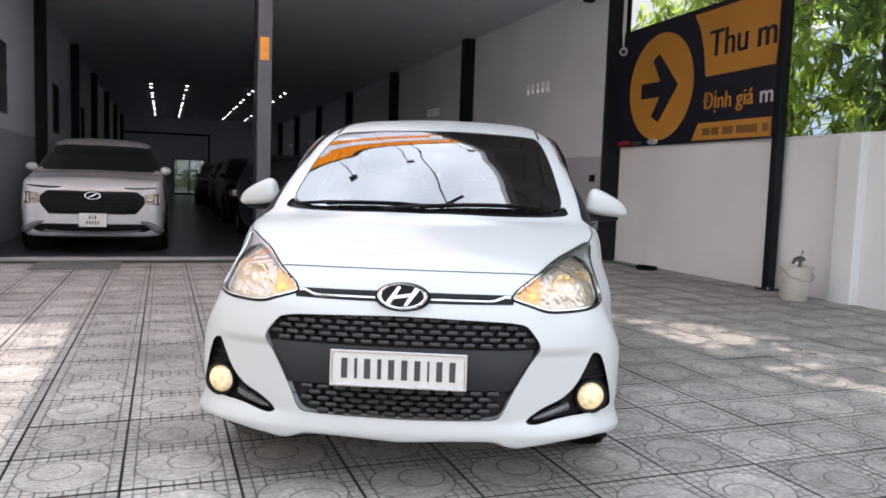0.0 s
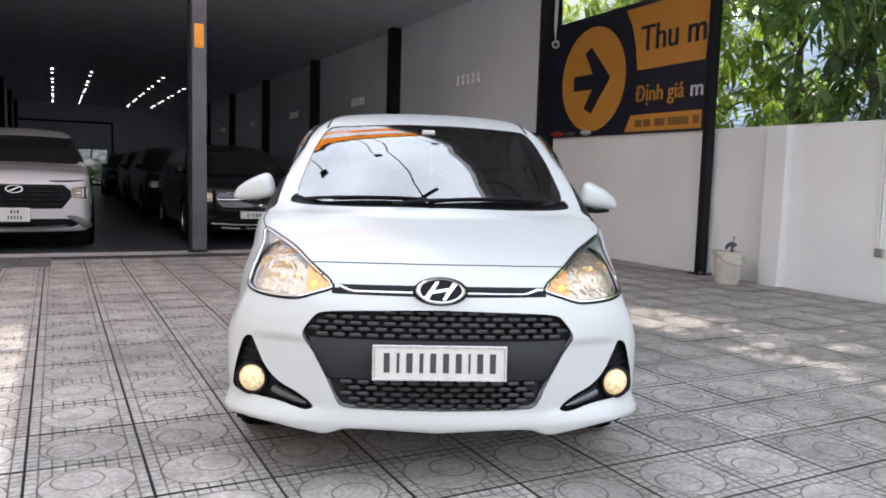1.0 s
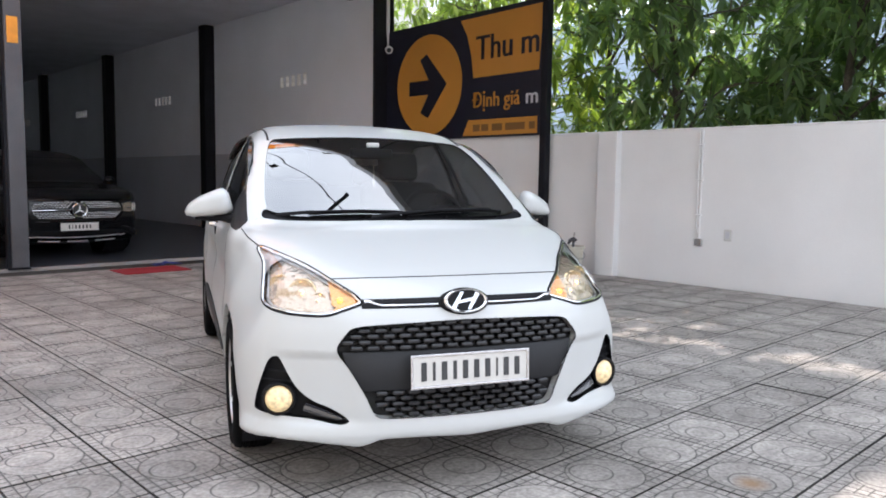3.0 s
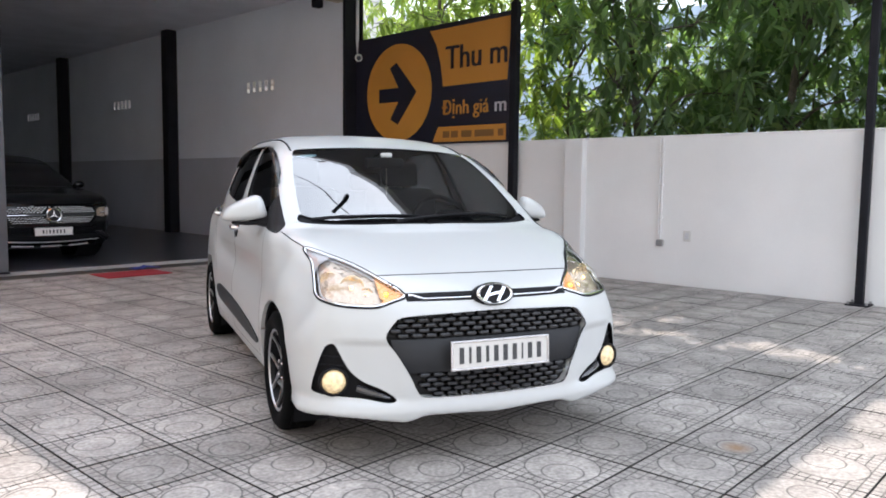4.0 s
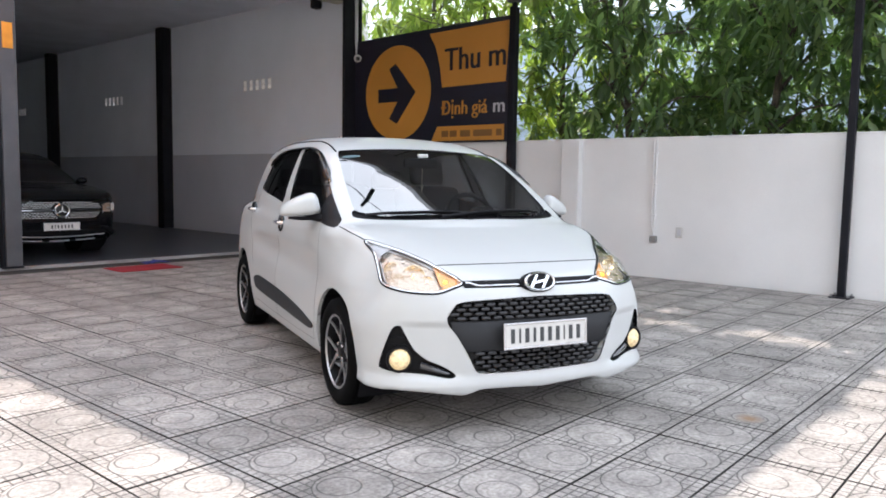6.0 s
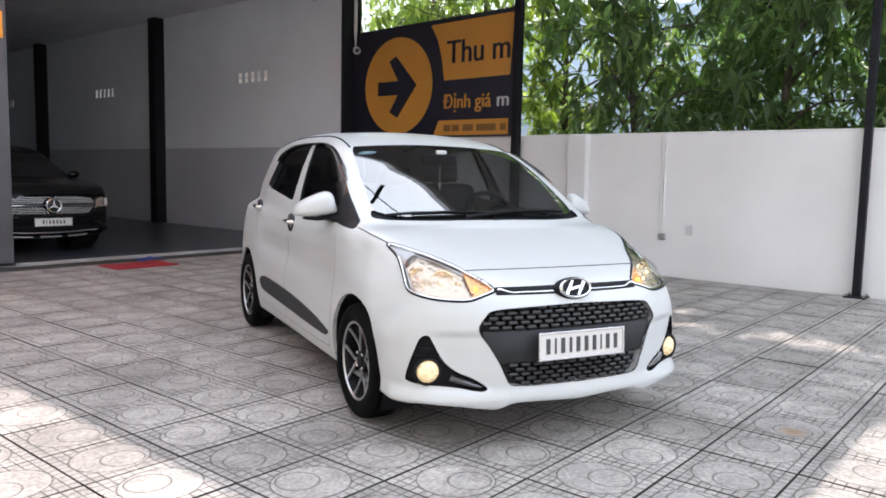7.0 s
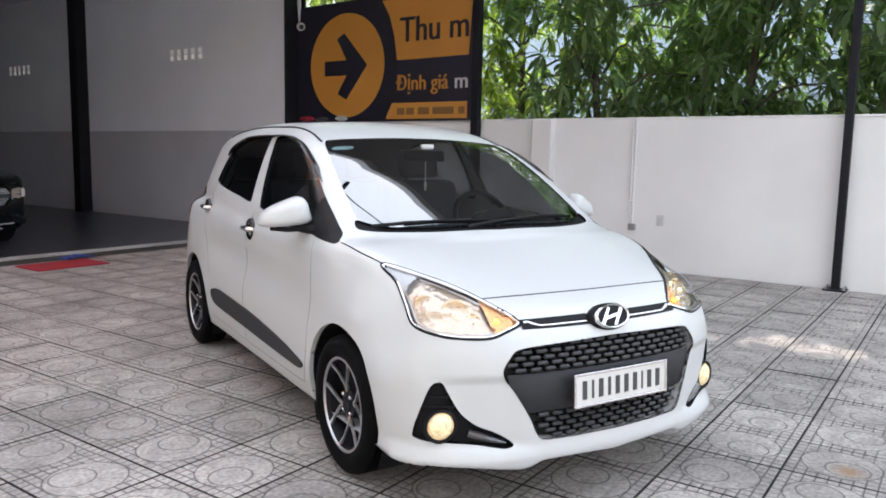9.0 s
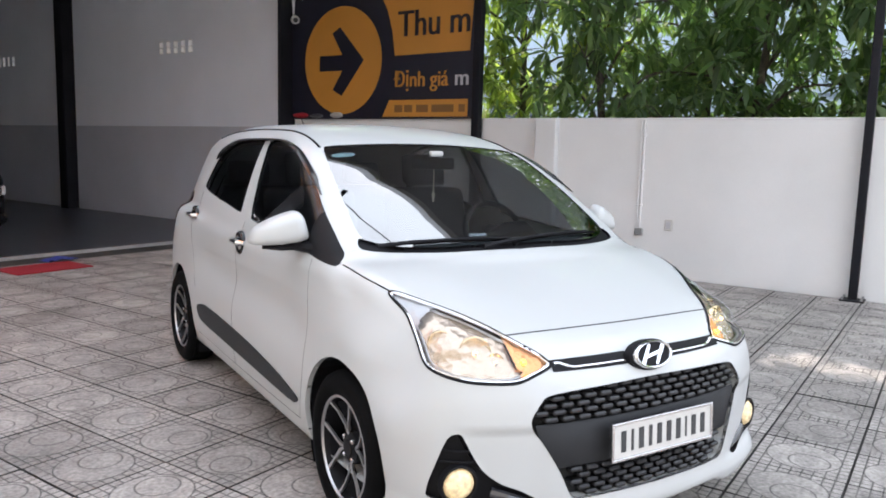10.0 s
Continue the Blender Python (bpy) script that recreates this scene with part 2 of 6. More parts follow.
def tile_material():
    """Cast cement tile: a grooved grid round a large ring with a small ring set off to one side."""
    m = material("cement_tile", (.322, .297, .279), .8, grain=.30, size=52, stains=.24, stain_size=1.7, vary=.17)
    t = m.node_tree
    b = t.nodes["Principled BSDF"]
    geo = t.nodes.new("ShaderNodeNewGeometry")

    def math_node(op, a, c=None, d=None):
        n = t.nodes.new("ShaderNodeMath")
        n.operation = op
        for i, v in enumerate((a, c, d)):
            if v is None:
                continue
            if isinstance(v, (int, float)):
                n.inputs[i].default_value = v
            else:
                t.links.new(v, n.inputs[i])
        return n.outputs[0]

    sep = t.nodes.new("ShaderNodeSeparateXYZ")
    t.links.new(geo.outputs["Position"], sep.inputs[0])
    u = math_node("DIVIDE", math_node("SUBTRACT", sep.outputs["X"], TILE_X), TILE)
    v = math_node("DIVIDE", math_node("SUBTRACT", sep.outputs["Y"], TILE_Y), TILE)
    iu, iv = math_node("FLOOR", u), math_node("FLOOR", v)
    fu = math_node("MULTIPLY", math_node("SUBTRACT", math_node("SUBTRACT", u, iu), .5), TILE)
    fv = math_node("MULTIPLY", math_node("SUBTRACT", math_node("SUBTRACT", v, iv), .5), TILE)
    cell = t.nodes.new("ShaderNodeCombineXYZ")
    t.links.new(iu, cell.inputs[0])
    t.links.new(iv, cell.inputs[1])
    rnd = t.nodes.new("ShaderNodeTexWhiteNoise")
    t.links.new(cell.outputs[0], rnd.inputs["Vector"])
    turn = math_node("MULTIPLY", math_node("FLOOR", math_node("MULTIPLY", rnd.outputs["Value"], 4)), math.pi / 2)
    turn = math_node("ADD", turn, .6)

    def radius(x, y):
        return math_node("SQRT", math_node("ADD", math_node("MULTIPLY", x, x), math_node("MULTIPLY", y, y)))

    def line(d, half):
        return math_node("SUBTRACT", 1, math_node("SMOOTH_MIN", math_node("DIVIDE", math_node("ABSOLUTE", d), half), 1, .2))

    r1 = radius(fu, fv)
    ox, oy = math_node("MULTIPLY", math_node("COSINE", turn), .055), math_node("MULTIPLY", math_node("SINE", turn), .055)
    r2 = radius(math_node("SUBTRACT", fu, ox), math_node("SUBTRACT", fv, oy))
    rings = math_node("MAXIMUM", line(math_node("SUBTRACT", r1, .160), .0054), line(math_node("SUBTRACT", r2, .088), .0060))
    grid = math_node("MAXIMUM", line(math_node("PINGPONG", math_node("ADD", fu, .205), .0228), .0056),
                     line(math_node("PINGPONG", math_node("ADD", fv, .205), .0228), .0056))
    grid = math_node("MULTIPLY", grid, math_node("GREATER_THAN", r1, .160))
    wear = t.nodes.new("ShaderNodeTexNoise")
    wear.inputs["Scale"].default_value, wear.inputs["Detail"].default_value = 3.5, 4
    t.links.new(geo.outputs["Position"], wear.inputs["Vector"])
    fade = t.nodes.new("ShaderNodeMapRange")
    fade.inputs["From Min"].default_value, fade.inputs["From Max"].default_value = .22, .46
    t.links.new(wear.outputs["Fac"], fade.inputs["Value"])
    grid = math_node("MULTIPLY", grid, fade.outputs["Result"])
    groove = math_node("MINIMUM", math_node("ADD", math_node("MULTIPLY", rings, .85), grid), 1)
    dirt, dirt_range, dirt_mix = (t.nodes.new(k) for k in ("ShaderNodeTexNoise", "ShaderNodeMapRange", "ShaderNodeMix"))
    dirt.inputs["Scale"].default_value, dirt.inputs["Detail"].default_value, dirt.inputs["Roughness"].default_value = 8, 8, .68
    for k, v in (("From Min", .36), ("From Max", .62), ("To Min", .76), ("To Max", 1.10)):
        dirt_range.inputs[k].default_value = v
    dirt_mix.data_type, dirt_mix.blend_type = "RGBA", "MULTIPLY"
    dirt_mix.inputs["Factor"].default_value = 1
    t.links.new(geo.outputs["Position"], dirt.inputs["Vector"])
    t.links.new(dirt.outputs["Fac"], dirt_range.inputs["Value"])
    t.links.new(b.inputs["Base Color"].links[0].from_socket, dirt_mix.inputs["A"])
    t.links.new(dirt_range.outputs["Result"], dirt_mix.inputs["B"])
    base = dirt_mix.outputs["Result"]
    mix = t.nodes.new("ShaderNodeMix")
    mix.data_type = "RGBA"
    mix.inputs["B"].default_value = (.030, .028, .026, 1)
    t.links.new(math_node("MULTIPLY", groove, .91), mix.inputs["Factor"])
    t.links.new(base, mix.inputs["A"])
    t.links.new(mix.outputs["Result"], b.inputs["Base Color"])
    rust = t.nodes.new("ShaderNodeMix")                # a rusty spot on one tile
    rust.data_type = "RGBA"
    rust.inputs["B"].default_value = (.23, .125, .05, 1)
    spot = radius(math_node("SUBTRACT", sep.outputs["X"], 1.64), math_node("SUBTRACT", sep.outputs["Y"], 1.74))
    spot = math_node("ADD", spot, math_node("MULTIPLY", wear.outputs["Fac"], .08))
    spot = math_node("MULTIPLY_ADD", spot, -14, 1.75)
    t.links.new(math_node("MULTIPLY", math_node("MINIMUM", math_node("MAXIMUM", spot, 0), 1), .75), rust.inputs["Factor"])
    t.links.new(mix.outputs["Result"], rust.inputs["A"])
    t.links.new(rust.outputs["Result"], b.inputs["Base Color"])
    speck = t.nodes.new("ShaderNodeTexNoise")
    speck.inputs["Scale"].default_value, speck.inputs["Detail"].default_value = 160, 3
    t.links.new(geo.outputs["Position"], speck.inputs["Vector"])
    height = math_node("SUBTRACT", math_node("MULTIPLY", speck.outputs["Fac"], .25), groove)
    bump = t.nodes.new("ShaderNodeBump")
    bump.inputs["Strength"].default_value, bump.inputs["Distance"].default_value = .7, .004
    t.links.new(height, bump.inputs["Height"])
    t.links.new(bump.outputs["Normal"], b.inputs["Normal"])
    return m


CEMENT_TILE = tile_material()
JOINT = material("dirty_joint", (.036, .034, .032), .95, grain=.3, size=60, stains=.3, stain_size=2)


# ---- mesh helpers ----
def mesh(name, verts, faces, mat, parent=None, smooth=False, normals=None, label=""):
    me = bpy.data.meshes.new(name)
    me.from_pydata([tuple(map(float, v)) for v in verts], [], [tuple(map(int, f)) for f in faces])
    if mat:
        me.materials.append(mat)
    if smooth or normals is not None:
        me.shade_smooth()
    if normals is not None:
        me.normals_split_custom_set_from_vertices([tuple(map(float, n)) for n in normals])
    ob = new(name, me)
    ob.parent = parent
    return tagged(ob, label)


def part(name, bm, mat, parent=None, label="", smooth=False):
    me = bpy.data.meshes.new(name)
    bmesh.ops.recalc_face_normals(bm, faces=bm.faces)
    bm.to_mesh(me)
    bm.free()
    me.materials.append(mat)
    if smooth:
        me.shade_smooth()
        me.set_sharp_from_angle(angle=radians(35))
    ob = new(name, me)
    ob.parent = parent
    return tagged(ob, label)


def box_bm(x0, x1, y0, y1, z0, z1, bevel=.004, bm=None, m=None):
    bm = bm or bmesh.new()
    one = bmesh.ops.create_cube(bm, size=1, matrix=Matrix.Translation(((x0 + x1) / 2, (y0 + y1) / 2, (z0 + z1) / 2))
                                @ Matrix.Diagonal((x1 - x0, y1 - y0, z1 - z0, 1)))
    vs = one["verts"]
    if bevel:
        es = list({e for v in vs for e in v.link_edges})
        got = bmesh.ops.bevel(bm, geom=es, offset=min(bevel, (x1 - x0) * .4, (y1 - y0) * .4, (z1 - z0) * .4), segments=1, affect="EDGES", profile=.5)
        vs = list({v for f in got["faces"] for v in f.verts} | {v for v in vs if v.is_valid})
    if m is not None:
        bmesh.ops.transform(bm, matrix=m, verts=vs)
    return bm


def box(name, x0, x1, y0, y1, z0, z1, mat, parent=None, bevel=.004, label=""):
    return part(name, box_bm(x0, x1, y0, y1, z0, z1, bevel), mat, parent, label)


def empty(name, m, label, category, group="", kind=""):
    e = new(name)
    e.matrix_world = m
    return tagged(e, label, category, group, kind)


def lathe_bm(profile, n=40, m=None):
    """Turn (radius, height) round z; open profiles are left open."""
    bm = bmesh.new()
    rings = []
    for r, h in profile:
        if r < 1e-6:
            rings.append([bm.verts.new((0, 0, h))] * n)
        else:
            rings.append([bm.verts.new((r * math.cos(2 * math.pi * i / n), r * math.sin(2 * math.pi * i / n), h)) for i in range(n)])
    for a, b in zip(rings, rings[1:]):
        for i in range(n):
            vs = []
            for v in (a[i], a[(i + 1) % n], b[(i + 1) % n], b[i]):
                if v not in vs:
                    vs.append(v)
            if len(vs) > 2:
                bm.faces.new(vs)
    if m is not None:
        bmesh.ops.transform(bm, matrix=m, verts=bm.verts)
    return bm


def tube_bm(points, radius, n=8, bm=None, squash=1.0):
    """A tube along points; radius may be a list."""
    bm = bm or bmesh.new()
    pts = [Vector(p) for p in points]
    rings = []
    for i, p in enumerate(pts):
        d = (pts[min(i + 1, len(pts) - 1)] - pts[max(i - 1, 0)]).normalized()
        a = d.cross(Vector((0, 0, 1)) if abs(d.z) < .9 else Vector((1, 0, 0))).normalized()
        b = d.cross(a)
        r = radius[i] if isinstance(radius, (list, tuple)) else radius
        rings.append([bm.verts.new(p + a * r * math.cos(2 * math.pi * k / n) + b * r * squash * math.sin(2 * math.pi * k / n)) for k in range(n)])
    for a, b in zip(rings, rings[1:]):
        for k in range(n):
            bm.faces.new((a[k], a[(k + 1) % n], b[(k + 1) % n], b[k]))
    bm.faces.new(rings[0])
    bm.faces.new(rings[-1])
    return bm


def prism_bm(outline, depth, frame_matrix, bm=None):
    """A flat outline (u, v) given thickness along w, placed by the matrix."""
    bm = bm or bmesh.new()
    a = [bm.verts.new(frame_matrix @ Vector((u, v, 0))) for u, v in outline]
    b = [bm.verts.new(frame_matrix @ Vector((u, v, depth))) for u, v in outline]
    bm.faces.new(a)
    bm.faces.new(b[::-1])
    for i in range(len(a)):
        j = (i + 1) % len(a)
        bm.faces.new((a[i], b[i], b[j], a[j]))
    return bm


def catmull(pts, n=6, closed=True):
    pts = [np.array(p, float) for p in pts]
    out, k = [], len(pts)
    for i in range(k if closed else k - 1):
        if closed:
            a, b, c, d = pts[i - 1], pts[i], pts[(i + 1) % k], pts[(i + 2) % k]
        else:
            a, b, c, d = pts[max(i - 1, 0)], pts[i], pts[i + 1], pts[min(i + 2, k - 1)]
        for s in range(n):
            t = s / n
            out.append(.5 * (2 * b + (c - a) * t + (2 * a - 5 * b + 4 * c - d) * t * t + (3 * b - a - 3 * c + d) * t**3))
    if not closed:
        out.append(pts[-1])
    return np.array(out)

# ---- car body as a smooth implicit solid (x across, y rearwards from the nose, z up) ----
def hermite(xs, ys):
    """A smooth curve through the given stations, held level past its ends."""
    xs, ys = np.array(xs, float), np.array(ys, float)
    m = np.gradient(ys, xs)
    x = np.linspace(xs[0], xs[-1], 2000)
    i = np.clip(np.searchsorted(xs, x, side="right") - 1, 0, len(xs) - 2)
    h = xs[i + 1] - xs[i]
    t = (x - xs[i]) / h
    y = ((2 * t**3 - 3 * t**2 + 1) * ys[i] + (t**3 - 2 * t**2 + t) * h * m[i]
         + (3 * t**2 - 2 * t**3) * ys[i + 1] + (t**3 - t**2) * h * m[i + 1])
    return lambda v: np.interp(v, x, y)


def smax(a, b, k):
    h = np.maximum(k - np.abs(a - b), 0) / k
    return np.maximum(a, b) + h * h * k / 4


def ease(v):
    v = np.clip(v, 0, 1)
    return v * v * (3 - 2 * v)


def smin(a, b, k):
    return -smax(-a, -b, k)


PLAN = hermite([0, .3, .7, 1.2, 2.4, 3.1, 3.5, 3.77], [.808, .822, .83, .832, .834, .838, .815, .73])
TUCK = hermite([.12, .2, .3, .45, .62, .78, .9, 1.02], [.06, .035, .012, .0, .0, .012, .03, .06])
NOSE = hermite([.12, .2, .3, .42, .55, .64, .70, .76, .84, .95], [.05, .012, .0, .002, .010, .032, .062, .13, .33, .7])
NOSE_PLAN = hermite([0, .25, .45, .6, .7, .78, .85], [0, .012, .045, .102, .160, .236, .36])
HOOD = hermite([0, .1, .2, .4, .6, .8, 1.0, 1.4, 2.0, 3.0, 3.8], [.69, .75, .80, .875, .93, .972, 1.0, 1.0, 1.0, 1.04, 1.04])
SCREEN = hermite([.85, .98, 1.1, 1.25, 1.38, 1.46, 1.55], [.60, .79, .98, 1.24, 1.51, 1.73, 2.1])
CABIN = hermite([.9, 1.0, 1.15, 1.3, 1.4, 1.5], [.80, .775, .725, .665, .615, .55])
ROOF = hermite([1.3, 1.6, 1.9, 2.3, 2.8, 3.3, 3.7], [1.38, 1.455, 1.494, 1.512, 1.508, 1.472, 1.415])
SILL = .20
CHIN = hermite([0, .28, .335, .40, .5, .6, .7, .79], [.208, .219, .217, .196, .205, .217, .224, .222])
TAIL = hermite([.12, .25, .4, .6, .8, 1.0, 1.2, 1.4, 1.5], [3.68, 3.74, 3.765, 3.765, 3.74, 3.70, 3.62, 3.52, 3.4])


def car_solid(x, y, z):
    x = np.abs(x)
    door = np.clip((y - .95) / .3, 0, 1) * np.clip((3.0 - y) / .35, 0, 1)
    crease = .80 + .03 * (y - 1)
    hollow = np.exp(-((z - crease + .13) / .09) ** 2) * door
    lean = .06 * ease((z - .66) / .22) * ease((1.0 - y) / .5)
    lip = np.clip((.292 - z) / .05, 0, 1) * np.clip((.55 - y) / .25, 0, 1)
    side = x - (PLAN(y) - TUCK(z) * (1 - .9 * lip) - .023 * hollow - lean - .08 * ease((z - .47) / .24) * ease((.70 - y) / .42))
    scoop = .014 * np.clip((.545 - z) / .025, 0, 1) * np.clip((z - .27) / .03, 0, 1) * np.exp(-((x - .56) / .13) ** 4)
    nose = (NOSE(z) + NOSE_PLAN(x) + scoop - .20 * np.exp(-((x - .695) / .269) ** 2) * ease((z - .725) / .115) - (.012 + .02 * np.clip((x - .35) / .35, 0, 1)) * lip - y) * .8
    top = (z - HOOD(y) - .0204 * np.exp(-((y - .72) / .2) ** 2) * (x / .7) ** 2 + (.045 - .007 * np.clip((1.05 - y) / .3, 0, 1)) * (x / .7) ** 2) * .93
    tail = y - TAIL(z) + .22 * x**2
    low = smax(smax(side, nose, .075 - .045 * lip), tail, .12)
    low = smax(low, top, .065)
    rise = np.clip((.7 - y) / .4, 0, 1)
    low = smax(low, SILL + (CHIN(x) - SILL) * rise - z, .012)
    glass = (SCREEN(z) + .30 * x**2 - y) * .5
    wall = (x - CABIN(z) + .085 * np.maximum(y - 2.5, 0) ** 2) * .93
    roof = z - ROOF(y) + .10 * x**2
    cab = smax(smax(glass, wall, .07), y - TAIL(z) + .15 * x**2, .10)
    cab = smax(smax(cab, roof, .09), .8 - z, .02)
    return smin(low, cab, .03)


def gradient(solid, p, e=.002):
    g = np.empty_like(p)
    for i in range(3):
        d = np.zeros(3)
        d[i] = e
        g[:, i] = solid(*(p + d).T) - solid(*(p - d).T)
    return g / (2 * e)


def surface_net(solid, step, lo, hi):
    """Quads on the half x >= 0 of the solid."""
    lo, hi = np.array((-step * .5, *lo)), np.array(hi)
    n = np.ceil((hi - lo) / step).astype(int)
    ax = [lo[i] + step * np.arange(n[i] + 1) for i in range(3)]
    v = solid(*np.meshgrid(*ax, indexing="ij"))
    s = v < 0
    c = sum(s[i:n[0] + i, j:n[1] + j, k:n[2] + k].astype(int) for i in (0, 1) for j in (0, 1) for k in (0, 1))
    live = (c > 0) & (c < 8)
    ids = np.full(live.shape, -1)
    ids[live] = np.arange(live.sum())
    p = (np.argwhere(live) + .5) * step + lo
    for _ in range(8):
        g = gradient(solid, p)
        p = p - g * (solid(*p.T) / np.maximum((g**2).sum(1), .05))[:, None] * .8
    quads = []
    for a in range(3):
        b, d = (a + 1) % 3, (a + 2) % 3
        e = np.argwhere(s.take(range(n[a]), a) != s.take(range(1, n[a] + 1), a))
        e = e[(e[:, b] > 0) & (e[:, d] > 0) & (e[:, b] < n[b]) & (e[:, d] < n[d])]
        q = []
        for ob, od in ((0, 0), (-1, 0), (-1, -1), (0, -1)):
            w = e.copy()
            w[:, b] += ob
            w[:, d] += od
            q.append(ids[w[:, 0], w[:, 1], w[:, 2]])
        q = np.stack(q, 1)
        flip = ~s[e[:, 0], e[:, 1], e[:, 2]]
        q[flip] = q[flip][:, ::-1]
        quads.append(q)
    q = np.concatenate(quads)
    q = q[(q >= 0).all(1)]
    p[:, 0] = np.where(p[:, 0] < step * .3, 0, p[:, 0])
    return p, q


class Shell:
    """The skin of half a solid, split into panels along outlines."""

    def __init__(self, solid, step, lo, hi):
        self.solid, self.step, self.regions = solid, step, []
        self.p, self.q = surface_net(solid, step, lo, hi)

    def project(self, p, n=3):
        for _ in range(n):
            g = gradient(self.solid, p)
            p = p - g * (self.solid(*p.T) / np.maximum((g**2).sum(1), .05))[:, None]
        return p

    def region(self, name, outline, axis, sym=False, where=None, smooth=4):
        """outline: points in space; axis: the way they are looked at along, outwards."""
        pts = np.array(outline, float)
        if sym:
            pts = np.concatenate([pts, (pts * (-1, 1, 1))[::-1]])
        if smooth:
            pts = catmull(pts, smooth)
        w = np.array(axis, float)
        w /= np.linalg.norm(w)
        e1 = np.cross((0, 0, 1) if abs(w[2]) < .9 else (0, 1, 0), w)
        e1 /= np.linalg.norm(e1)
        e2 = np.cross(w, e1)
        self.regions.append((name, np.stack([pts @ e1, pts @ e2], 1), e1, e2, w, where))

    @staticmethod
    def distance(poly, uv):
        """Signed distance (inside below 0) and nearest point."""
        a, b = poly, np.roll(poly, -1, 0)
        best, near = np.full(len(uv), 9e9), np.zeros_like(uv)
        inside = np.zeros(len(uv), bool)
        for p, q in zip(a, b):
            d = q - p
            t = np.clip(((uv - p) @ d) / max(d @ d, 1e-12), 0, 1)
            c = p + t[:, None] * d
            r = np.hypot(*(uv - c).T)
            m = r < best
            best[m], near[m] = r[m], c[m]
            if p[1] != q[1]:
                inside ^= ((p[1] > uv[:, 1]) != (q[1] > uv[:, 1])) & (uv[:, 0] < (q[0] - p[0]) * (uv[:, 1] - p[1]) / (q[1] - p[1]) + p[0])
        return np.where(inside, -best, best), near

    def allowed(self, region, p, g):
        ok = g @ region[4] > (-.1 if region[0] == "front_window" else .12)
        if region[5] is not None:
            ok &= region[5](p)
        return ok

    def split(self):
        self.p = self.project(self.p)
        g = gradient(self.solid, self.p)
        g /= np.linalg.norm(g, axis=1)[:, None]
        held = np.full(len(self.p), -1)
        for k, region in enumerate(self.regions):
            _, poly, e1, e2, w, where = region
            uv = np.stack([self.p @ e1, self.p @ e2], 1)
            lo, hi = poly.min(0) - .05, poly.max(0) + .05
            ids = np.nonzero(self.allowed(region, self.p, g) & (uv > lo).all(1) & (uv < hi).all(1) & (held < 0))[0]
            d, near = self.distance(poly, uv[ids])
            ids = ids[np.abs(d) < self.step * .62]
            p = self.p[ids]
            on_axis = p[:, 0] == 0
            for _ in range(40 if region[0] == "front_window" else 6):
                uv2 = np.stack([p @ e1, p @ e2], 1)
                _, near = self.distance(poly, uv2)
                move = near - uv2
                p = p + move[:, :1] * e1 + move[:, 1:] * e2
                p = self.project(p, 1)
                p[on_axis, 0] = 0
            self.p[ids] = p
            held[ids] = k
        q = self.q
        same02 = (held[q[:, 0]] >= 0) & (held[q[:, 0]] == held[q[:, 2]])
        same13 = (held[q[:, 1]] >= 0) & (held[q[:, 1]] == held[q[:, 3]])
        d02 = np.linalg.norm(self.p[q[:, 0]] - self.p[q[:, 2]], axis=1)
        d13 = np.linalg.norm(self.p[q[:, 1]] - self.p[q[:, 3]], axis=1)
        use = np.where(same02 != same13, same02, d02 < d13)
        self.t = np.concatenate([q[use][:, [0, 1, 2]], q[use][:, [0, 2, 3]], q[~use][:, [0, 1, 3]], q[~use][:, [1, 2, 3]]])
        c = self.p[self.t].mean(1)
        gc = gradient(self.solid, c)
        gc /= np.linalg.norm(gc, axis=1)[:, None]
        self.label = np.full(len(self.t), -1)
        for k, region in enumerate(self.regions):
            uv = np.stack([c @ region[2], c @ region[3]], 1)
            ids = np.nonzero((self.label < 0) & self.allowed(region, c, gc) & (uv > region[1].min(0)).all(1) & (uv < region[1].max(0)).all(1))[0]
            d, _ = self.distance(region[1], uv[ids])
            self.label[ids[d < 0]] = k
        self.n = gradient(self.solid, self.p, .009)
        self.n /= np.linalg.norm(self.n, axis=1)[:, None]

    def faces(self, name):
        names = [r[0] for r in self.regions]
        return self.t[self.label == (names.index(name) if name else -1)]

    def take(self, name, mat, parent, part_name=None, inset=0.0, sides="both", label="", extra=None):
        """Lift one panel: sides 'both' is one mesh over the whole width, 'pair' two meshes."""
        t = self.faces(name)
        used, t = np.unique(t, return_inverse=True)
        t = t.reshape(-1, 3)
        p, n = self.p[used] - self.n[used] * inset, self.n[used]
        flip = np.array((-1, 1, 1))
        part_name = part_name or name
        if sides == "both":
            return mesh(part_name, np.concatenate([p, p * flip]), np.concatenate([t, t[:, ::-1] + len(p)]), mat, parent, True,
                        np.concatenate([n, n * flip]), label)
        return [mesh(part_name, p, t, mat, parent, True, n, label), mesh(part_name, p * flip, t[:, ::-1], mat, parent, True, n * flip, label)]

    def border(self, name):
        t = self.faces(name)
        e = np.concatenate([t[:, [0, 1]], t[:, [1, 2]], t[:, [2, 0]]])
        key = np.sort(e, 1)
        _, first, count = np.unique(key, axis=0, return_index=True, return_counts=True)
        e = e[first[count == 1]]
        return e[~((self.p[e[:, 0], 0] == 0) & (self.p[e[:, 1], 0] == 0))]

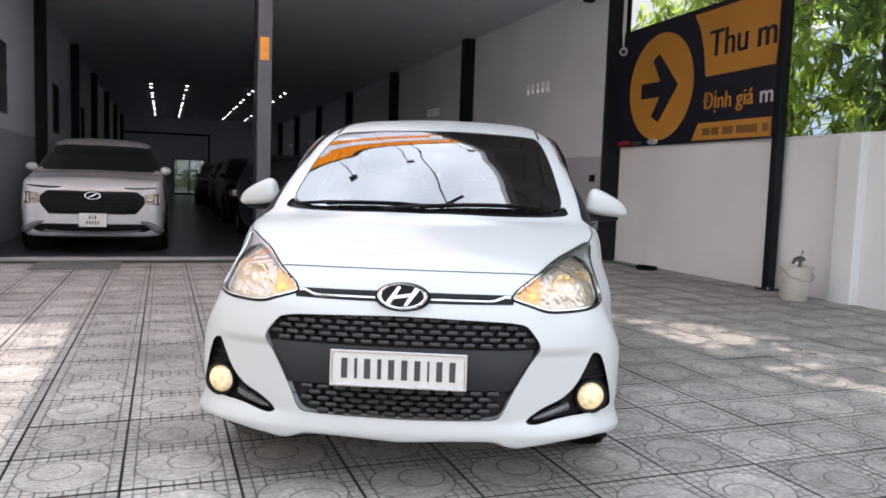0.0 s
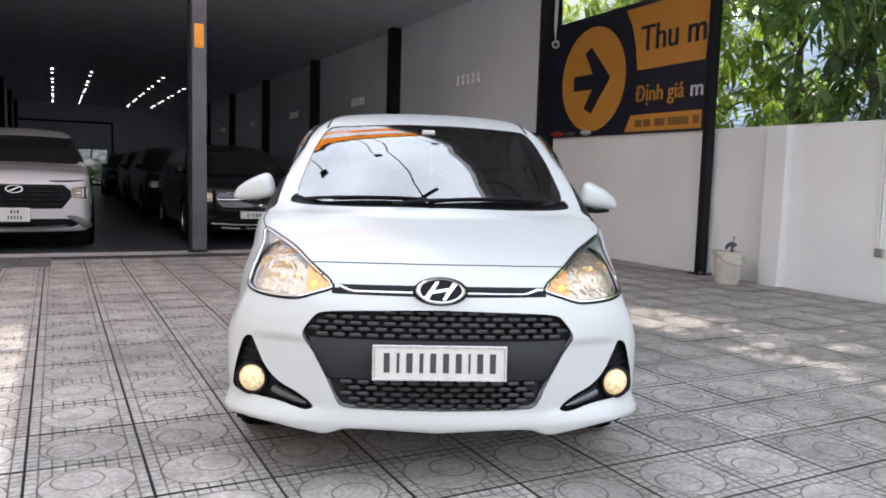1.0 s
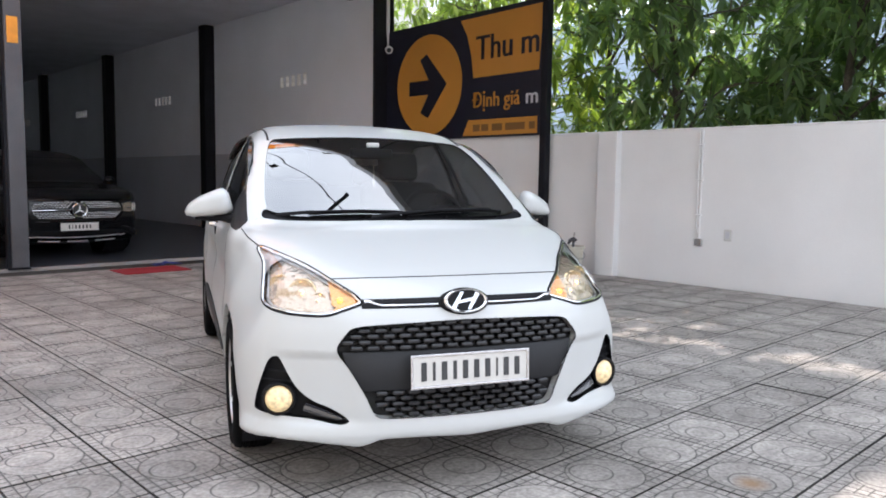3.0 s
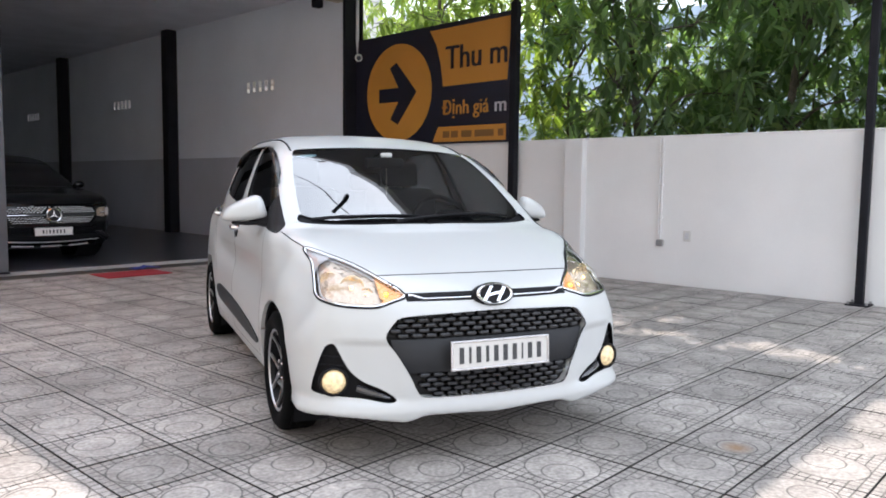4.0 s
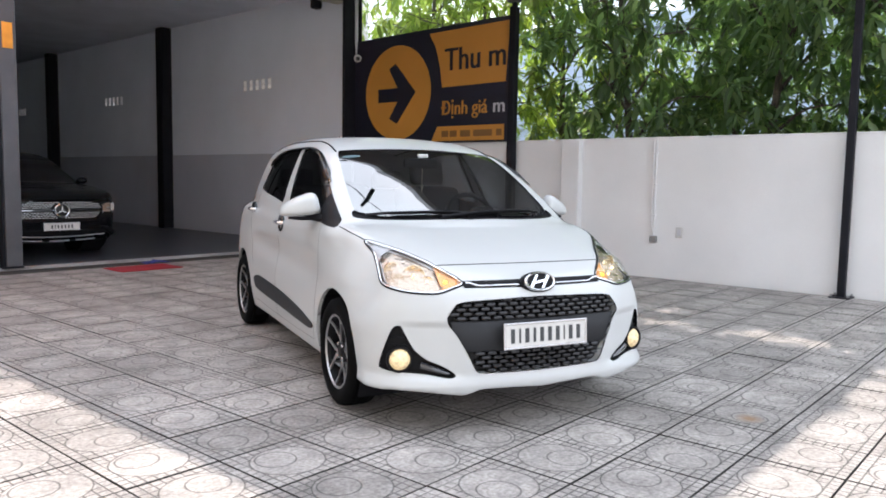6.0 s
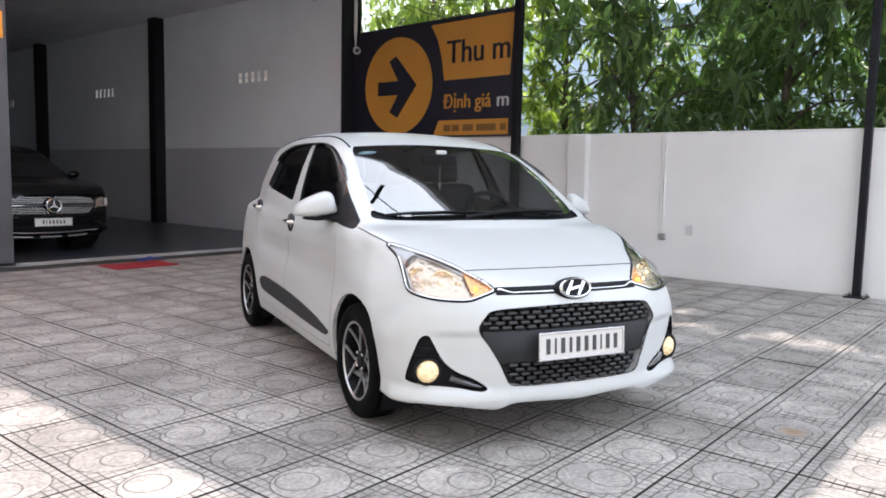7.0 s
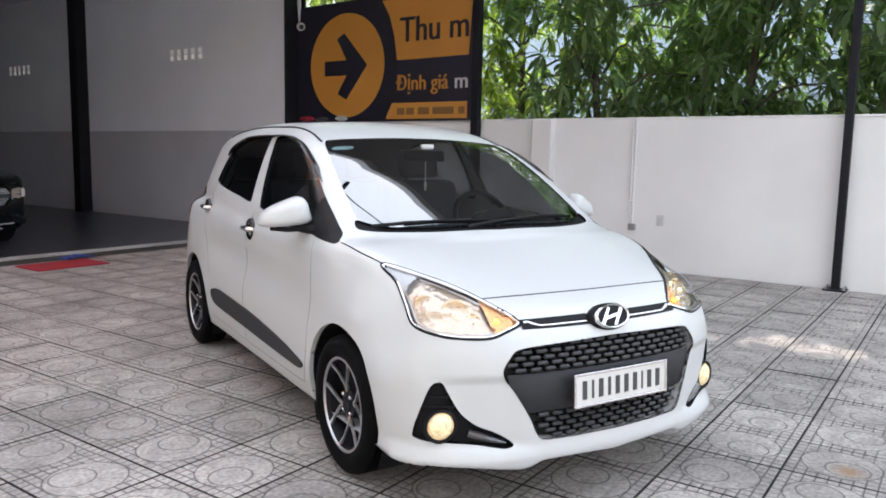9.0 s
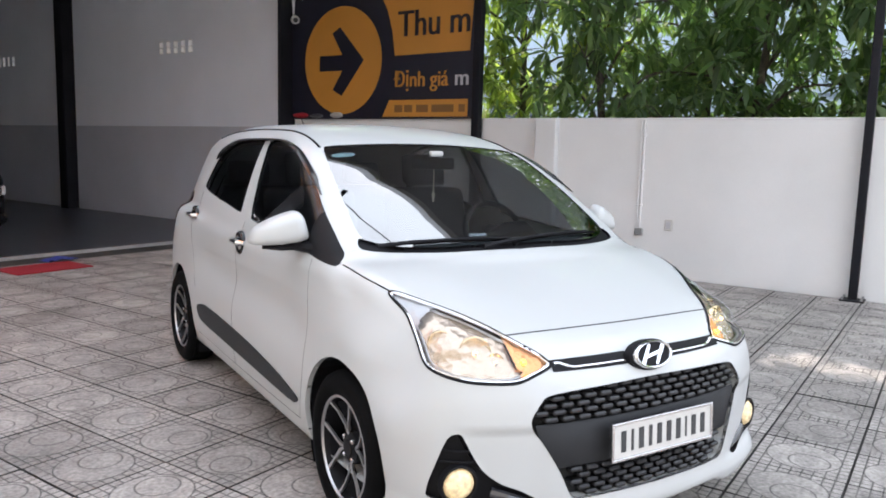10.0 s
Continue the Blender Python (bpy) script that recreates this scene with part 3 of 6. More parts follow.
    def rim(self, name, depth, mat, parent, part_name, way=None, sides="both", start=0.0):
        """The edge of an opening turned inwards, along the skin's normal or a given way."""
        e = self.border(name)
        used, e = np.unique(e, return_inverse=True)
        e = e.reshape(-1, 2)
        p, n = self.p[used], self.n[used]
        d = -n if way is None else np.tile(np.array(way, float), (len(p), 1))
        v = np.concatenate([p + d * start, p + d * depth])
        k = len(p)
        f = np.stack([e[:, 1], e[:, 0], e[:, 0] + k, e[:, 1] + k], 1)
        flip = np.array((-1, 1, 1))
        if sides == "both":
            return mesh(part_name, np.concatenate([v, v * flip]), np.concatenate([f, f[:, ::-1] + len(v)]), mat, parent, True)
        return [mesh(part_name, v, f, mat, parent, True), mesh(part_name, v * flip, f[:, ::-1], mat, parent, True)]

    def on_skin(self, pts, lift=0.0):
        p = self.project(np.array(pts, float), 6)
        g = gradient(self.solid, p)
        return p + g / np.linalg.norm(g, axis=1)[:, None] * lift


# ---- the white hatchback ----
def wheel(parent, at, side, radius, width, spokes, paint, face):
    """Alloy wheel; the outer face looks along x * side."""
    m = Matrix.Translation(at) @ Matrix.Rotation(math.pi / 2 * side, 4, "Y")
    rr = radius * .70
    w = width / 2
    hub = part("wheel", lathe_bm([(rr * .97, -w * .8), (rr * .93, -w * .2), (rr * .92, w * .55), (rr * .98, w * .8), (rr * 1.0, w * .86),
                                  (rr * .94, w * .88), (rr * .90, w * .6), (rr * .88, -w * .1), (rr * .3, -w * .1), (0, -w * .1)], 48, m), paint, parent, smooth=True)
    shoulder = [(rr * .98, -w * .8), (rr * 1.06, -w * .95), (radius * .90, -w), (radius * .975, -w * .8), (radius, -w * .5)]
    tread = []
    for k in range(-2, 3):
        tread += [(radius, w * (k * .2 - .07)), (radius, w * (k * .2 + .04)), (radius * .978, w * (k * .2 + .05)), (radius * .978, w * (k * .2 + .12))]
    part("tyre", lathe_bm(shoulder + tread + [(radius, w * .58), (radius * .975, w * .82), (radius * .90, w), (radius * .80, w * 1.02), (rr * 1.05, w * .95), (rr * .98, w * .84)], 56, m),
         RUBBER, hub, smooth=True)
    scale = radius / .285
    for k in range(spokes // 2):
        mid = 2 * math.pi * (k + .17) / (spokes / 2)
        spread = .47 * 8 / spokes
        pocket = bmesh.new()
        ring = [(rr * .30, mid, w * .40), (rr * .88, mid + spread * .85, w * .55), (rr * .90, mid, w * .57), (rr * .88, mid - spread * .85, w * .55)]
        pocket.faces.new([pocket.verts.new(m @ Vector((r * math.cos(a), r * math.sin(a), z))) for r, a, z in ring])
        part("spoke_pocket", pocket, RIM_POCKET, hub)
        for way in (-1, 1):
            arm = []
            for r, a, half in ((rr * .24, mid, .0055), (rr * .42, mid + way * spread * .30, .0050), (rr * .70, mid + way * spread * .78, .0046), (rr * .93, mid + way * spread, .0075)):
                c, t = Vector((r * math.cos(a), r * math.sin(a), 0)), Vector((-math.sin(a), math.cos(a), 0))
                arm.append((c - t * half * scale, c + t * half * scale))
            bm = bmesh.new()
            rows = []
            for (l, r), z in zip(arm, (w * .55, w * .60, w * .68, w * .80)):
                rows.append([bm.verts.new(m @ (l + Vector((0, 0, z - .010)))), bm.verts.new(m @ (l + Vector((0, 0, z)))),
                             bm.verts.new(m @ (r + Vector((0, 0, z)))), bm.verts.new(m @ (r + Vector((0, 0, z - .010))))])
            for p, q in zip(rows, rows[1:]):
                for i in range(4):
                    bm.faces.new((p[i], p[(i + 1) % 4], q[(i + 1) % 4], q[i]))
            bm.faces.new(rows[0])
            bm.faces.new(rows[-1])
            part("spoke", bm, face, hub)
    part("rim_lip", lathe_bm([(rr * .925, w * .80), (rr * .94, w * .885), (rr * .98, w * .875), (rr * .985, w * .84)], 48, m), face, hub, smooth=True)
    part("hub_cap", lathe_bm([(rr * .32, w * .3), (rr * .30, w * .52), (rr * .17, w * .60), (rr * .16, w * .66), (0, w * .68)], 24, m), paint, hub, smooth=True)
    for k in range(4):
        a = math.pi / 4 + k * math.pi / 2
        part("wheel_nut", lathe_bm([(.010, w * .5), (.010, w * .64), (.006, w * .68), (0, w * .68)], 6, m @ Matrix.Translation((rr * .24 * math.cos(a), rr * .24 * math.sin(a), 0))), SATIN, hub)
    return hub


def plate_bars(parent, at, turn, width, height, rows, ink=PLATE_INK):
    """A number plate: white sheet in a frame, its writing as plain bars; faces local -y."""
    m = Matrix.Translation(at) @ Matrix.Rotation(turn, 4, "X")
    back = part("number_plate", box_bm(-width / 2, width / 2, 0, .008, -height / 2, height / 2, .003, m=m), PLATE_WHITE, parent, "white number plate with dark bars")
    bm = bmesh.new()
    e = .007
    for x0, x1, z0, z1 in ((-width / 2 - e, width / 2 + e, height / 2 - .002, height / 2 + e), (-width / 2 - e, width / 2 + e, -height / 2 - e, -height / 2 + .002),
                           (-width / 2 - e, -width / 2 + .002, -height / 2, height / 2), (width / 2 - .002, width / 2 + e, -height / 2, height / 2)):
        box_bm(x0, x1, -.004, .010, z0, z1, .0015, bm, m)
    part("plate_frame", bm, SATIN, back)
    for row, (z, tall, widths) in enumerate(rows):
        gap = .0245 * width / .47
        total = sum(widths) + gap * (len(widths) - 1)
        x = -total / 2
        for w in widths:
            part("bar", box_bm(x, x + w, -.002, .001, z - tall / 2, z + tall / 2, 0, m=m), ink, back)
            x += w + gap
    return back


FRONT_AXLE, REAR_AXLE, AXLE_Z, ARCH = .752, 3.21, .288, .340
hatch = empty("hatchback_car", pose(.768, 2.452, 0, 0, 0, -23.7), "small white hatchback with lit fog lamps parked on cement tiles", "car")
skin = Shell(car_solid, .0155, (-.06, .1), (.92, 3.86, 1.56))


def circle(y, z, r, n=40, x=.8):
    return [(x, y + r * math.cos(2 * math.pi * k / n), z + r * math.sin(2 * math.pi * k / n)) for k in range(n)]


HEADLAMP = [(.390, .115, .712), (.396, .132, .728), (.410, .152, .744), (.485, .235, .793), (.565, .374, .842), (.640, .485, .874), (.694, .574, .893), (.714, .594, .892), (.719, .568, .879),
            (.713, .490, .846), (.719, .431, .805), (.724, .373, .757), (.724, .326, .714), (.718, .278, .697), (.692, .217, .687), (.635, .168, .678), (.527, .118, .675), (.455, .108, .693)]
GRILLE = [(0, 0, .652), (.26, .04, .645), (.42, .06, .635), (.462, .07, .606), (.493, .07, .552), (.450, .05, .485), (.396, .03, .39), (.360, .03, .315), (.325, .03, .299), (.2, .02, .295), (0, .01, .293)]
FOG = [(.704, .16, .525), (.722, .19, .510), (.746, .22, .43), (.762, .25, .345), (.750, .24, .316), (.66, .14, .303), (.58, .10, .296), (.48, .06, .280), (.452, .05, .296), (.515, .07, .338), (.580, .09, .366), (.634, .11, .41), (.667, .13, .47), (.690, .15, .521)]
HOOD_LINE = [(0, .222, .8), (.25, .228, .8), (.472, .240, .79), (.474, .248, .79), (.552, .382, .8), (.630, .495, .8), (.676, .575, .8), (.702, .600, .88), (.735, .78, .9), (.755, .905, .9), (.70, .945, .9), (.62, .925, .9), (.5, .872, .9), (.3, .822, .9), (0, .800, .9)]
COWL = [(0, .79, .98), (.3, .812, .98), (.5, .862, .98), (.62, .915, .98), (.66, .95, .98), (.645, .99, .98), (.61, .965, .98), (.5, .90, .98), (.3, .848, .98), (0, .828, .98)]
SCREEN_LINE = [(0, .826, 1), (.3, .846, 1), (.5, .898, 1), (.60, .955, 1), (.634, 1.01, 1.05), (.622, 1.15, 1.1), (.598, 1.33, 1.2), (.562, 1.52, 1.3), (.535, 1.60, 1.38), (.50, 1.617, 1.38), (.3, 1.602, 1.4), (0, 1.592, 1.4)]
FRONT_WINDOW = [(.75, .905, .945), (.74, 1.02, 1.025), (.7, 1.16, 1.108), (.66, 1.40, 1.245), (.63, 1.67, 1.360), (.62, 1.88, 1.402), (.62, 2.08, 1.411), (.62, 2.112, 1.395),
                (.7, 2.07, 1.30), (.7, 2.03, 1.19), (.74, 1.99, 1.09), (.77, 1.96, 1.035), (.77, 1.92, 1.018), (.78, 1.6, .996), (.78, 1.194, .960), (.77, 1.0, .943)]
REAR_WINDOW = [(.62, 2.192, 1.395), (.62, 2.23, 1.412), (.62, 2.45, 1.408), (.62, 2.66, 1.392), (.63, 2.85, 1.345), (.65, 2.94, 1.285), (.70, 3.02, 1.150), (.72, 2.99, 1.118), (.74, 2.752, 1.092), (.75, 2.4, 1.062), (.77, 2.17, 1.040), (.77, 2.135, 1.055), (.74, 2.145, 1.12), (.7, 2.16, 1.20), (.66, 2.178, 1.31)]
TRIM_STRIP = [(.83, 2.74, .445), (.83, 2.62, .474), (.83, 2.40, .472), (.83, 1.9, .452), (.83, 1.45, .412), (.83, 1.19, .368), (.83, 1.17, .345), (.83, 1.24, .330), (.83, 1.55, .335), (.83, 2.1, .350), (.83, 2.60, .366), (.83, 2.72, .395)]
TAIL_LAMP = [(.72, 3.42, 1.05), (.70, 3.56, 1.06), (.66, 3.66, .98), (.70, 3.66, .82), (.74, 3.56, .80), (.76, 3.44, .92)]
LAMP_AXIS, ABOVE, AHEAD, ASIDE = (.45, -.62, .64), (0, 0, 1), (0, -1, 0), (1, 0, 0)
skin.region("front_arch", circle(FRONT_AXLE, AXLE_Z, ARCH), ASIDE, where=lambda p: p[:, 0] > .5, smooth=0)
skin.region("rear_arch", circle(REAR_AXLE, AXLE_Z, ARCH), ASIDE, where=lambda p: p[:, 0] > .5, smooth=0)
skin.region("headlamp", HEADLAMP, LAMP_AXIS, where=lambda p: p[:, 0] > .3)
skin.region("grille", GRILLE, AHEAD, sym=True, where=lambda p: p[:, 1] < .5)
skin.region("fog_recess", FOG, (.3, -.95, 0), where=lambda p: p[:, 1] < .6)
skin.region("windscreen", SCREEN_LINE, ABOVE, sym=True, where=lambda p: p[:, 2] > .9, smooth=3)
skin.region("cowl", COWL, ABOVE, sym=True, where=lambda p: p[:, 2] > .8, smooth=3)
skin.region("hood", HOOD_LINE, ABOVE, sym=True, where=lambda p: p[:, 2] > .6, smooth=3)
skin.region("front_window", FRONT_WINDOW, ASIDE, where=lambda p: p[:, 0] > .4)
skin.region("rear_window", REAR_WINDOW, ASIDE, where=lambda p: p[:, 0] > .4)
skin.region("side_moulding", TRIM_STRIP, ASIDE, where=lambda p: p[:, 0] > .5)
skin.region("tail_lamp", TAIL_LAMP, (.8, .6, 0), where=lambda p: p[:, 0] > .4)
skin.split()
skin.regions.append(("mirror_sail",))         # the front corner of the side window is a black panel
glass = [r[0] for r in skin.regions].index("front_window")
skin.label[(skin.label == glass) & (skin.p[skin.t].mean(1)[:, 1] < 1.19)] = len(skin.regions) - 1

skin.take(None, PAINT, hatch, "body", label="glossy white painted body")
skin.take("hood", PAINT, hatch, "hood", .0005)
skin.take("windscreen", SCREEN_GLASS, hatch, inset=.003).visible_shadow = False
skin.take("cowl", BLACK_PLASTIC, hatch, inset=.012)
for name in ("front_window", "rear_window"):
    for ob in skin.take(name, DARK_GLASS, hatch, "side_window", .006, "pair", "dark tinted side window"):
        ob.visible_shadow = False
    skin.rim(name, .02, BLACK_PLASTIC, hatch, "window_seal", sides="pair")
skin.rim("windscreen", .012, BLACK_PLASTIC, hatch, "screen_seal")
skin.take("side_moulding", GREY_PLASTIC, hatch, inset=-.007, sides="pair", label="dark grey plastic door moulding")
skin.rim("side_moulding", -.007, GREY_PLASTIC, hatch, "moulding_edge", sides="pair")
skin.take("mirror_sail", BLACK_PLASTIC, hatch, "mirror_sail", .0, "pair")
skin.take("tail_lamp", RED_LENS, hatch, inset=-.004, sides="pair")
skin.rim("front_arch", .02, PAINT, hatch, "arch_lip", way=(-1, 0, 0), sides="pair")
skin.rim("rear_arch", .02, PAINT, hatch, "arch_lip", way=(-1, 0, 0), sides="pair")
for y in (FRONT_AXLE, REAR_AXLE):
    for s in (1, -1):
        bm = bmesh.new()
        n = 28
        rows = []
        for x in (.80, .50):
            rows.append([bm.verts.new((x * s, y + (ARCH + .012) * math.cos(a), AXLE_Z + (ARCH + .012) * math.sin(a))) for a in np.linspace(-.5, math.pi + .5, n)])
        for k in range(n - 1):
            bm.faces.new((rows[0][k], rows[0][k + 1], rows[1][k + 1], rows[1][k]))
        bm.faces.new(rows[1])
        part("arch_liner", bm, BLACK_PLASTIC, hatch)
        wheel(hatch, ((.735 if y < 2 else .75) * s, y, AXLE_Z), s, .288, .182, 8, RIM_DARK, MACHINED)
        part("mud_flap", box_bm(.66 * s - .10, .66 * s + .10, y + ARCH - .035, y + ARCH - .02, .14, .36, .004), BLACK_PLASTIC, hatch)

# grille
skin.rim("grille", .05, PAINT, hatch, "grille_edge", way=(0, 1, 0))
skin.rim("grille", .012, BLACK_PLASTIC, hatch, "grille_lip", way=(0, 1, 0), start=-.002)
grille = skin.take("grille", material("grille_black", (.006, .006, .007), .7), hatch, "grille", label="black plastic grille with staggered bars")
for v in grille.data.vertices:
    v.co.y += .045
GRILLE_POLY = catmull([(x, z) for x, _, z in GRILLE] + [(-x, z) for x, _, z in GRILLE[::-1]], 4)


def front_y(x, z):
    y = np.full(np.shape(x), -.05)
    for _ in range(60):
        v = car_solid(x, y, z)
        y = y + np.maximum(v, 0) * .7
    return y


xs = np.linspace(-.47, .47, 49)
verts, faces = [], []
for z in (.398, .406, .47, .535, .543):
    half = .468 if z > .5 else (.450 if z > .45 else .405)
    x = xs / .47 * half
    y = front_y(x, np.full_like(x, z)) + (.010 if z in (.398, .543) else .004)
    verts += [(a, b + .008, z) for a, b in zip(x, y)]
for r in range(4):
    for c in range(48):
        faces.append((r * 49 + c, r * 49 + c + 1, (r + 1) * 49 + c + 1, (r + 1) * 49 + c))
mesh("grille_band", verts, faces, GREY_PLASTIC, grille, True)
bar_bm = bmesh.new()
box_bm(-.0225, .0225, -.010, .03, -.0076, .0076, .0045, bar_bm)
bar_mesh = bpy.data.meshes.new("grille_bar")
bar_bm.to_mesh(bar_mesh)
bar_bm.free()
bar_mesh.materials.append(material("grille_bar_plastic", (.020, .0205, .023), .35))
spots_xz = []
for row, z in enumerate([*np.linspace(.557, .640, 5), *np.linspace(.307, .389, 5)]):
    for i in range(-9, 10):
        x = (i + (.5 if row % 2 else 0)) * .0600
        if Shell.distance(GRILLE_POLY, np.array([(x - .022, z), (x + .022, z), (x, z)]))[0].max() < -.006:
            spots_xz.append((x, z))
bx, bz = np.array(spots_xz).T
by, slope = front_y(bx, bz), (front_y(bx + .02, bz) - front_y(bx - .02, bz)) / .04
for x, y, z, a in zip(bx, by, bz, slope):
    ob = new("grille_bar", bar_mesh)
    ob.parent = grille
    ob.matrix_local = Matrix.Translation((x, y + .016, z)) @ Matrix.Rotation(math.atan(a), 4, "Z")
plate_bars(hatch, (0, -.022, .474), -.06, .462, .112,
           [(0, .069, [.021, .010, .022, .014, .021, .021, .021, .007, .021, .021])])

# bonnet strip and emblem
def front_points(x, z, lift):
    p = np.stack([x, front_y(x, z), z], 1)
    g = gradient(car_solid, p)
    return p + g / np.linalg.norm(g, axis=1)[:, None] * lift


for s in (1, -1):
    x = np.linspace(.085, .392, 24)
    low, high = .694 + .003 * (x / .39) ** 2, .730 - .002 * (x / .39)
    rows = [front_points(x, low + (high - low) * k, e) for k, e in ((0, -.006), (.05, .003), (.35, .004), (.65, .004), (.95, .003), (1, -.006))]
    n = len(x)
    f = [(r * n + q, r * n + q + 1, (r + 1) * n + q + 1, (r + 1) * n + q) for r in range(5) for q in range(n - 1)]
    mesh("nose_strip", np.concatenate(rows) * (s, 1, 1), f, BLACK_PLASTIC, hatch)
    x = np.linspace(.10, .380, 28)
    line = front_points(x, .7045 + .013 * np.clip((x - .31) / .05, 0, 1) ** 1.5, .005) * (s, 1, 1)
    part("chrome_line", tube_bm(line, [.0042 + .0035 * max(0, (q - .31) / .07) for q in x], 8), CHROME, hatch, smooth=True)
em = Matrix.Translation((0, .058, .718)) @ Matrix.Rotation(radians(-17), 4, "X") @ Matrix.Rotation(math.pi / 2, 4, "X") @ Matrix.Scale(.94, 4)
oval = Matrix.Diagonal((1, .53, 1, 1))
disc = part("emblem", lathe_bm([(0, .012), (.080, .010), (.088, .0), (.088, -.02)], 48, em @ oval), BLACK_PLASTIC, hatch, "chrome-ringed oval emblem", True)
part("emblem_base", lathe_bm([(.0, .004), (.098, .004), (.105, -.002), (.106, -.03)], 48, em @ oval), BLACK_PLASTIC, disc, smooth=True)
part("emblem_ring", lathe_bm([(.078, .008), (.080, .017), (.087, .020), (.094, .014), (.095, -.01)], 48, em @ oval), CHROME, disc, smooth=True)
for outline in ([(-.062, -.025), (-.046, -.033), (-.006, .035), (-.019, .037)], [(.062, .025), (.046, .033), (.006, -.035), (.019, -.037)],
                [(-.040, -.013), (.0, -.006), (.034, .001), (.040, .013), (.0, .006), (-.034, -.001)]):
    part("emblem_stroke", prism_bm(outline, .012, em), CHROME, disc)

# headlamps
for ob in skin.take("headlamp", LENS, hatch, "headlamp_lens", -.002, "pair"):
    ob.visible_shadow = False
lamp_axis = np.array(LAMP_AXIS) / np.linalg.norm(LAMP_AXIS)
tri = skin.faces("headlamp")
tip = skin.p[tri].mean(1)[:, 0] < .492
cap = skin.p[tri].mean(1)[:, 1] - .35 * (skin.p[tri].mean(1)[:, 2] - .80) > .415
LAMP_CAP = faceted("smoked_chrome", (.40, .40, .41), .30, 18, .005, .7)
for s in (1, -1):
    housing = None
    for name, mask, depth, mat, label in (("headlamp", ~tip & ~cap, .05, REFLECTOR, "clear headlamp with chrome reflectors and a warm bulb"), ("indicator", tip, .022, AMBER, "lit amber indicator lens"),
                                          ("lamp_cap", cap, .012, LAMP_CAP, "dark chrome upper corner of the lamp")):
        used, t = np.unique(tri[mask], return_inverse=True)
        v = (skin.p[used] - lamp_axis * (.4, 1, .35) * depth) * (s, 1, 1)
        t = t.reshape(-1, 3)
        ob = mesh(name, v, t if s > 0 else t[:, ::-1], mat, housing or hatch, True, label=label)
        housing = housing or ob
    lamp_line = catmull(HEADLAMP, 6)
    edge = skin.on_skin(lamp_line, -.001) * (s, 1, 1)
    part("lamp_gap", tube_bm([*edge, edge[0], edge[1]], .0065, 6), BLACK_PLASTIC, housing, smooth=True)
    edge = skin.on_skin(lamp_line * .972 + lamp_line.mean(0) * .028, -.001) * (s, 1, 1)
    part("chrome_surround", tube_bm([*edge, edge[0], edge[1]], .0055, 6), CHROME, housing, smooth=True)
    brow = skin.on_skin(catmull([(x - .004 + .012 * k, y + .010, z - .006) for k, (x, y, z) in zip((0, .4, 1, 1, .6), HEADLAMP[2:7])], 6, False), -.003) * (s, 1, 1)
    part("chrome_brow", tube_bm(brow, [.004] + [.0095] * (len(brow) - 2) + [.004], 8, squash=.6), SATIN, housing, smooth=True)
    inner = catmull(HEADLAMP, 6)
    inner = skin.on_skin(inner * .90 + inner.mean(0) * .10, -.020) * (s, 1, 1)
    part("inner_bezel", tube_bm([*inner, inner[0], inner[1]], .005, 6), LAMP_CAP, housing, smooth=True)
    face = Vector((.40 * s, -.90, .12)).normalized().to_track_quat("Z", "Y").to_matrix().to_4x4()
    for at, r, depth in (((.585, .25, .742), .052, .026), ((.672, .34, .775), .040, .022), ((.535, .21, .705), .030, .016)):
        c = skin.on_skin(np.array([at]), -.040)[0]
        m = Matrix.Translation((c[0] * s, c[1], c[2])) @ face
        part("reflector_bowl", lathe_bm([(r * .22, -depth), (r * .45, -depth * .85), (r * .75, -depth * .5), (r * .92, -depth * .15), (r, 0), (r * 1.04, -.002), (r * 1.04, -depth)], 24, m), GLOW_TINTED_REFLECTOR, housing, smooth=True)
        part("bulb", lathe_bm([(0, .014), (.006, .012), (.009, .004), (.009, -.010), (.007, -depth), (0, -depth)], 14, m), BULB, housing, smooth=True)
        part("bulb_shield", lathe_bm([(0, .019), (.005, .019), (.006, .015), (0, .014)], 14, m), SATIN, housing)
    m = Matrix.Translation((.462 * s, .160, .722)) @ face
    part("indicator_bulb", lathe_bm([(0, .012), (.008, .006), (.010, -.006), (0, -.012)], 14, m), material("indicator_glass", (.9, .4, .05), .2, emit=(1, .45, .04, 3)), housing, smooth=True)

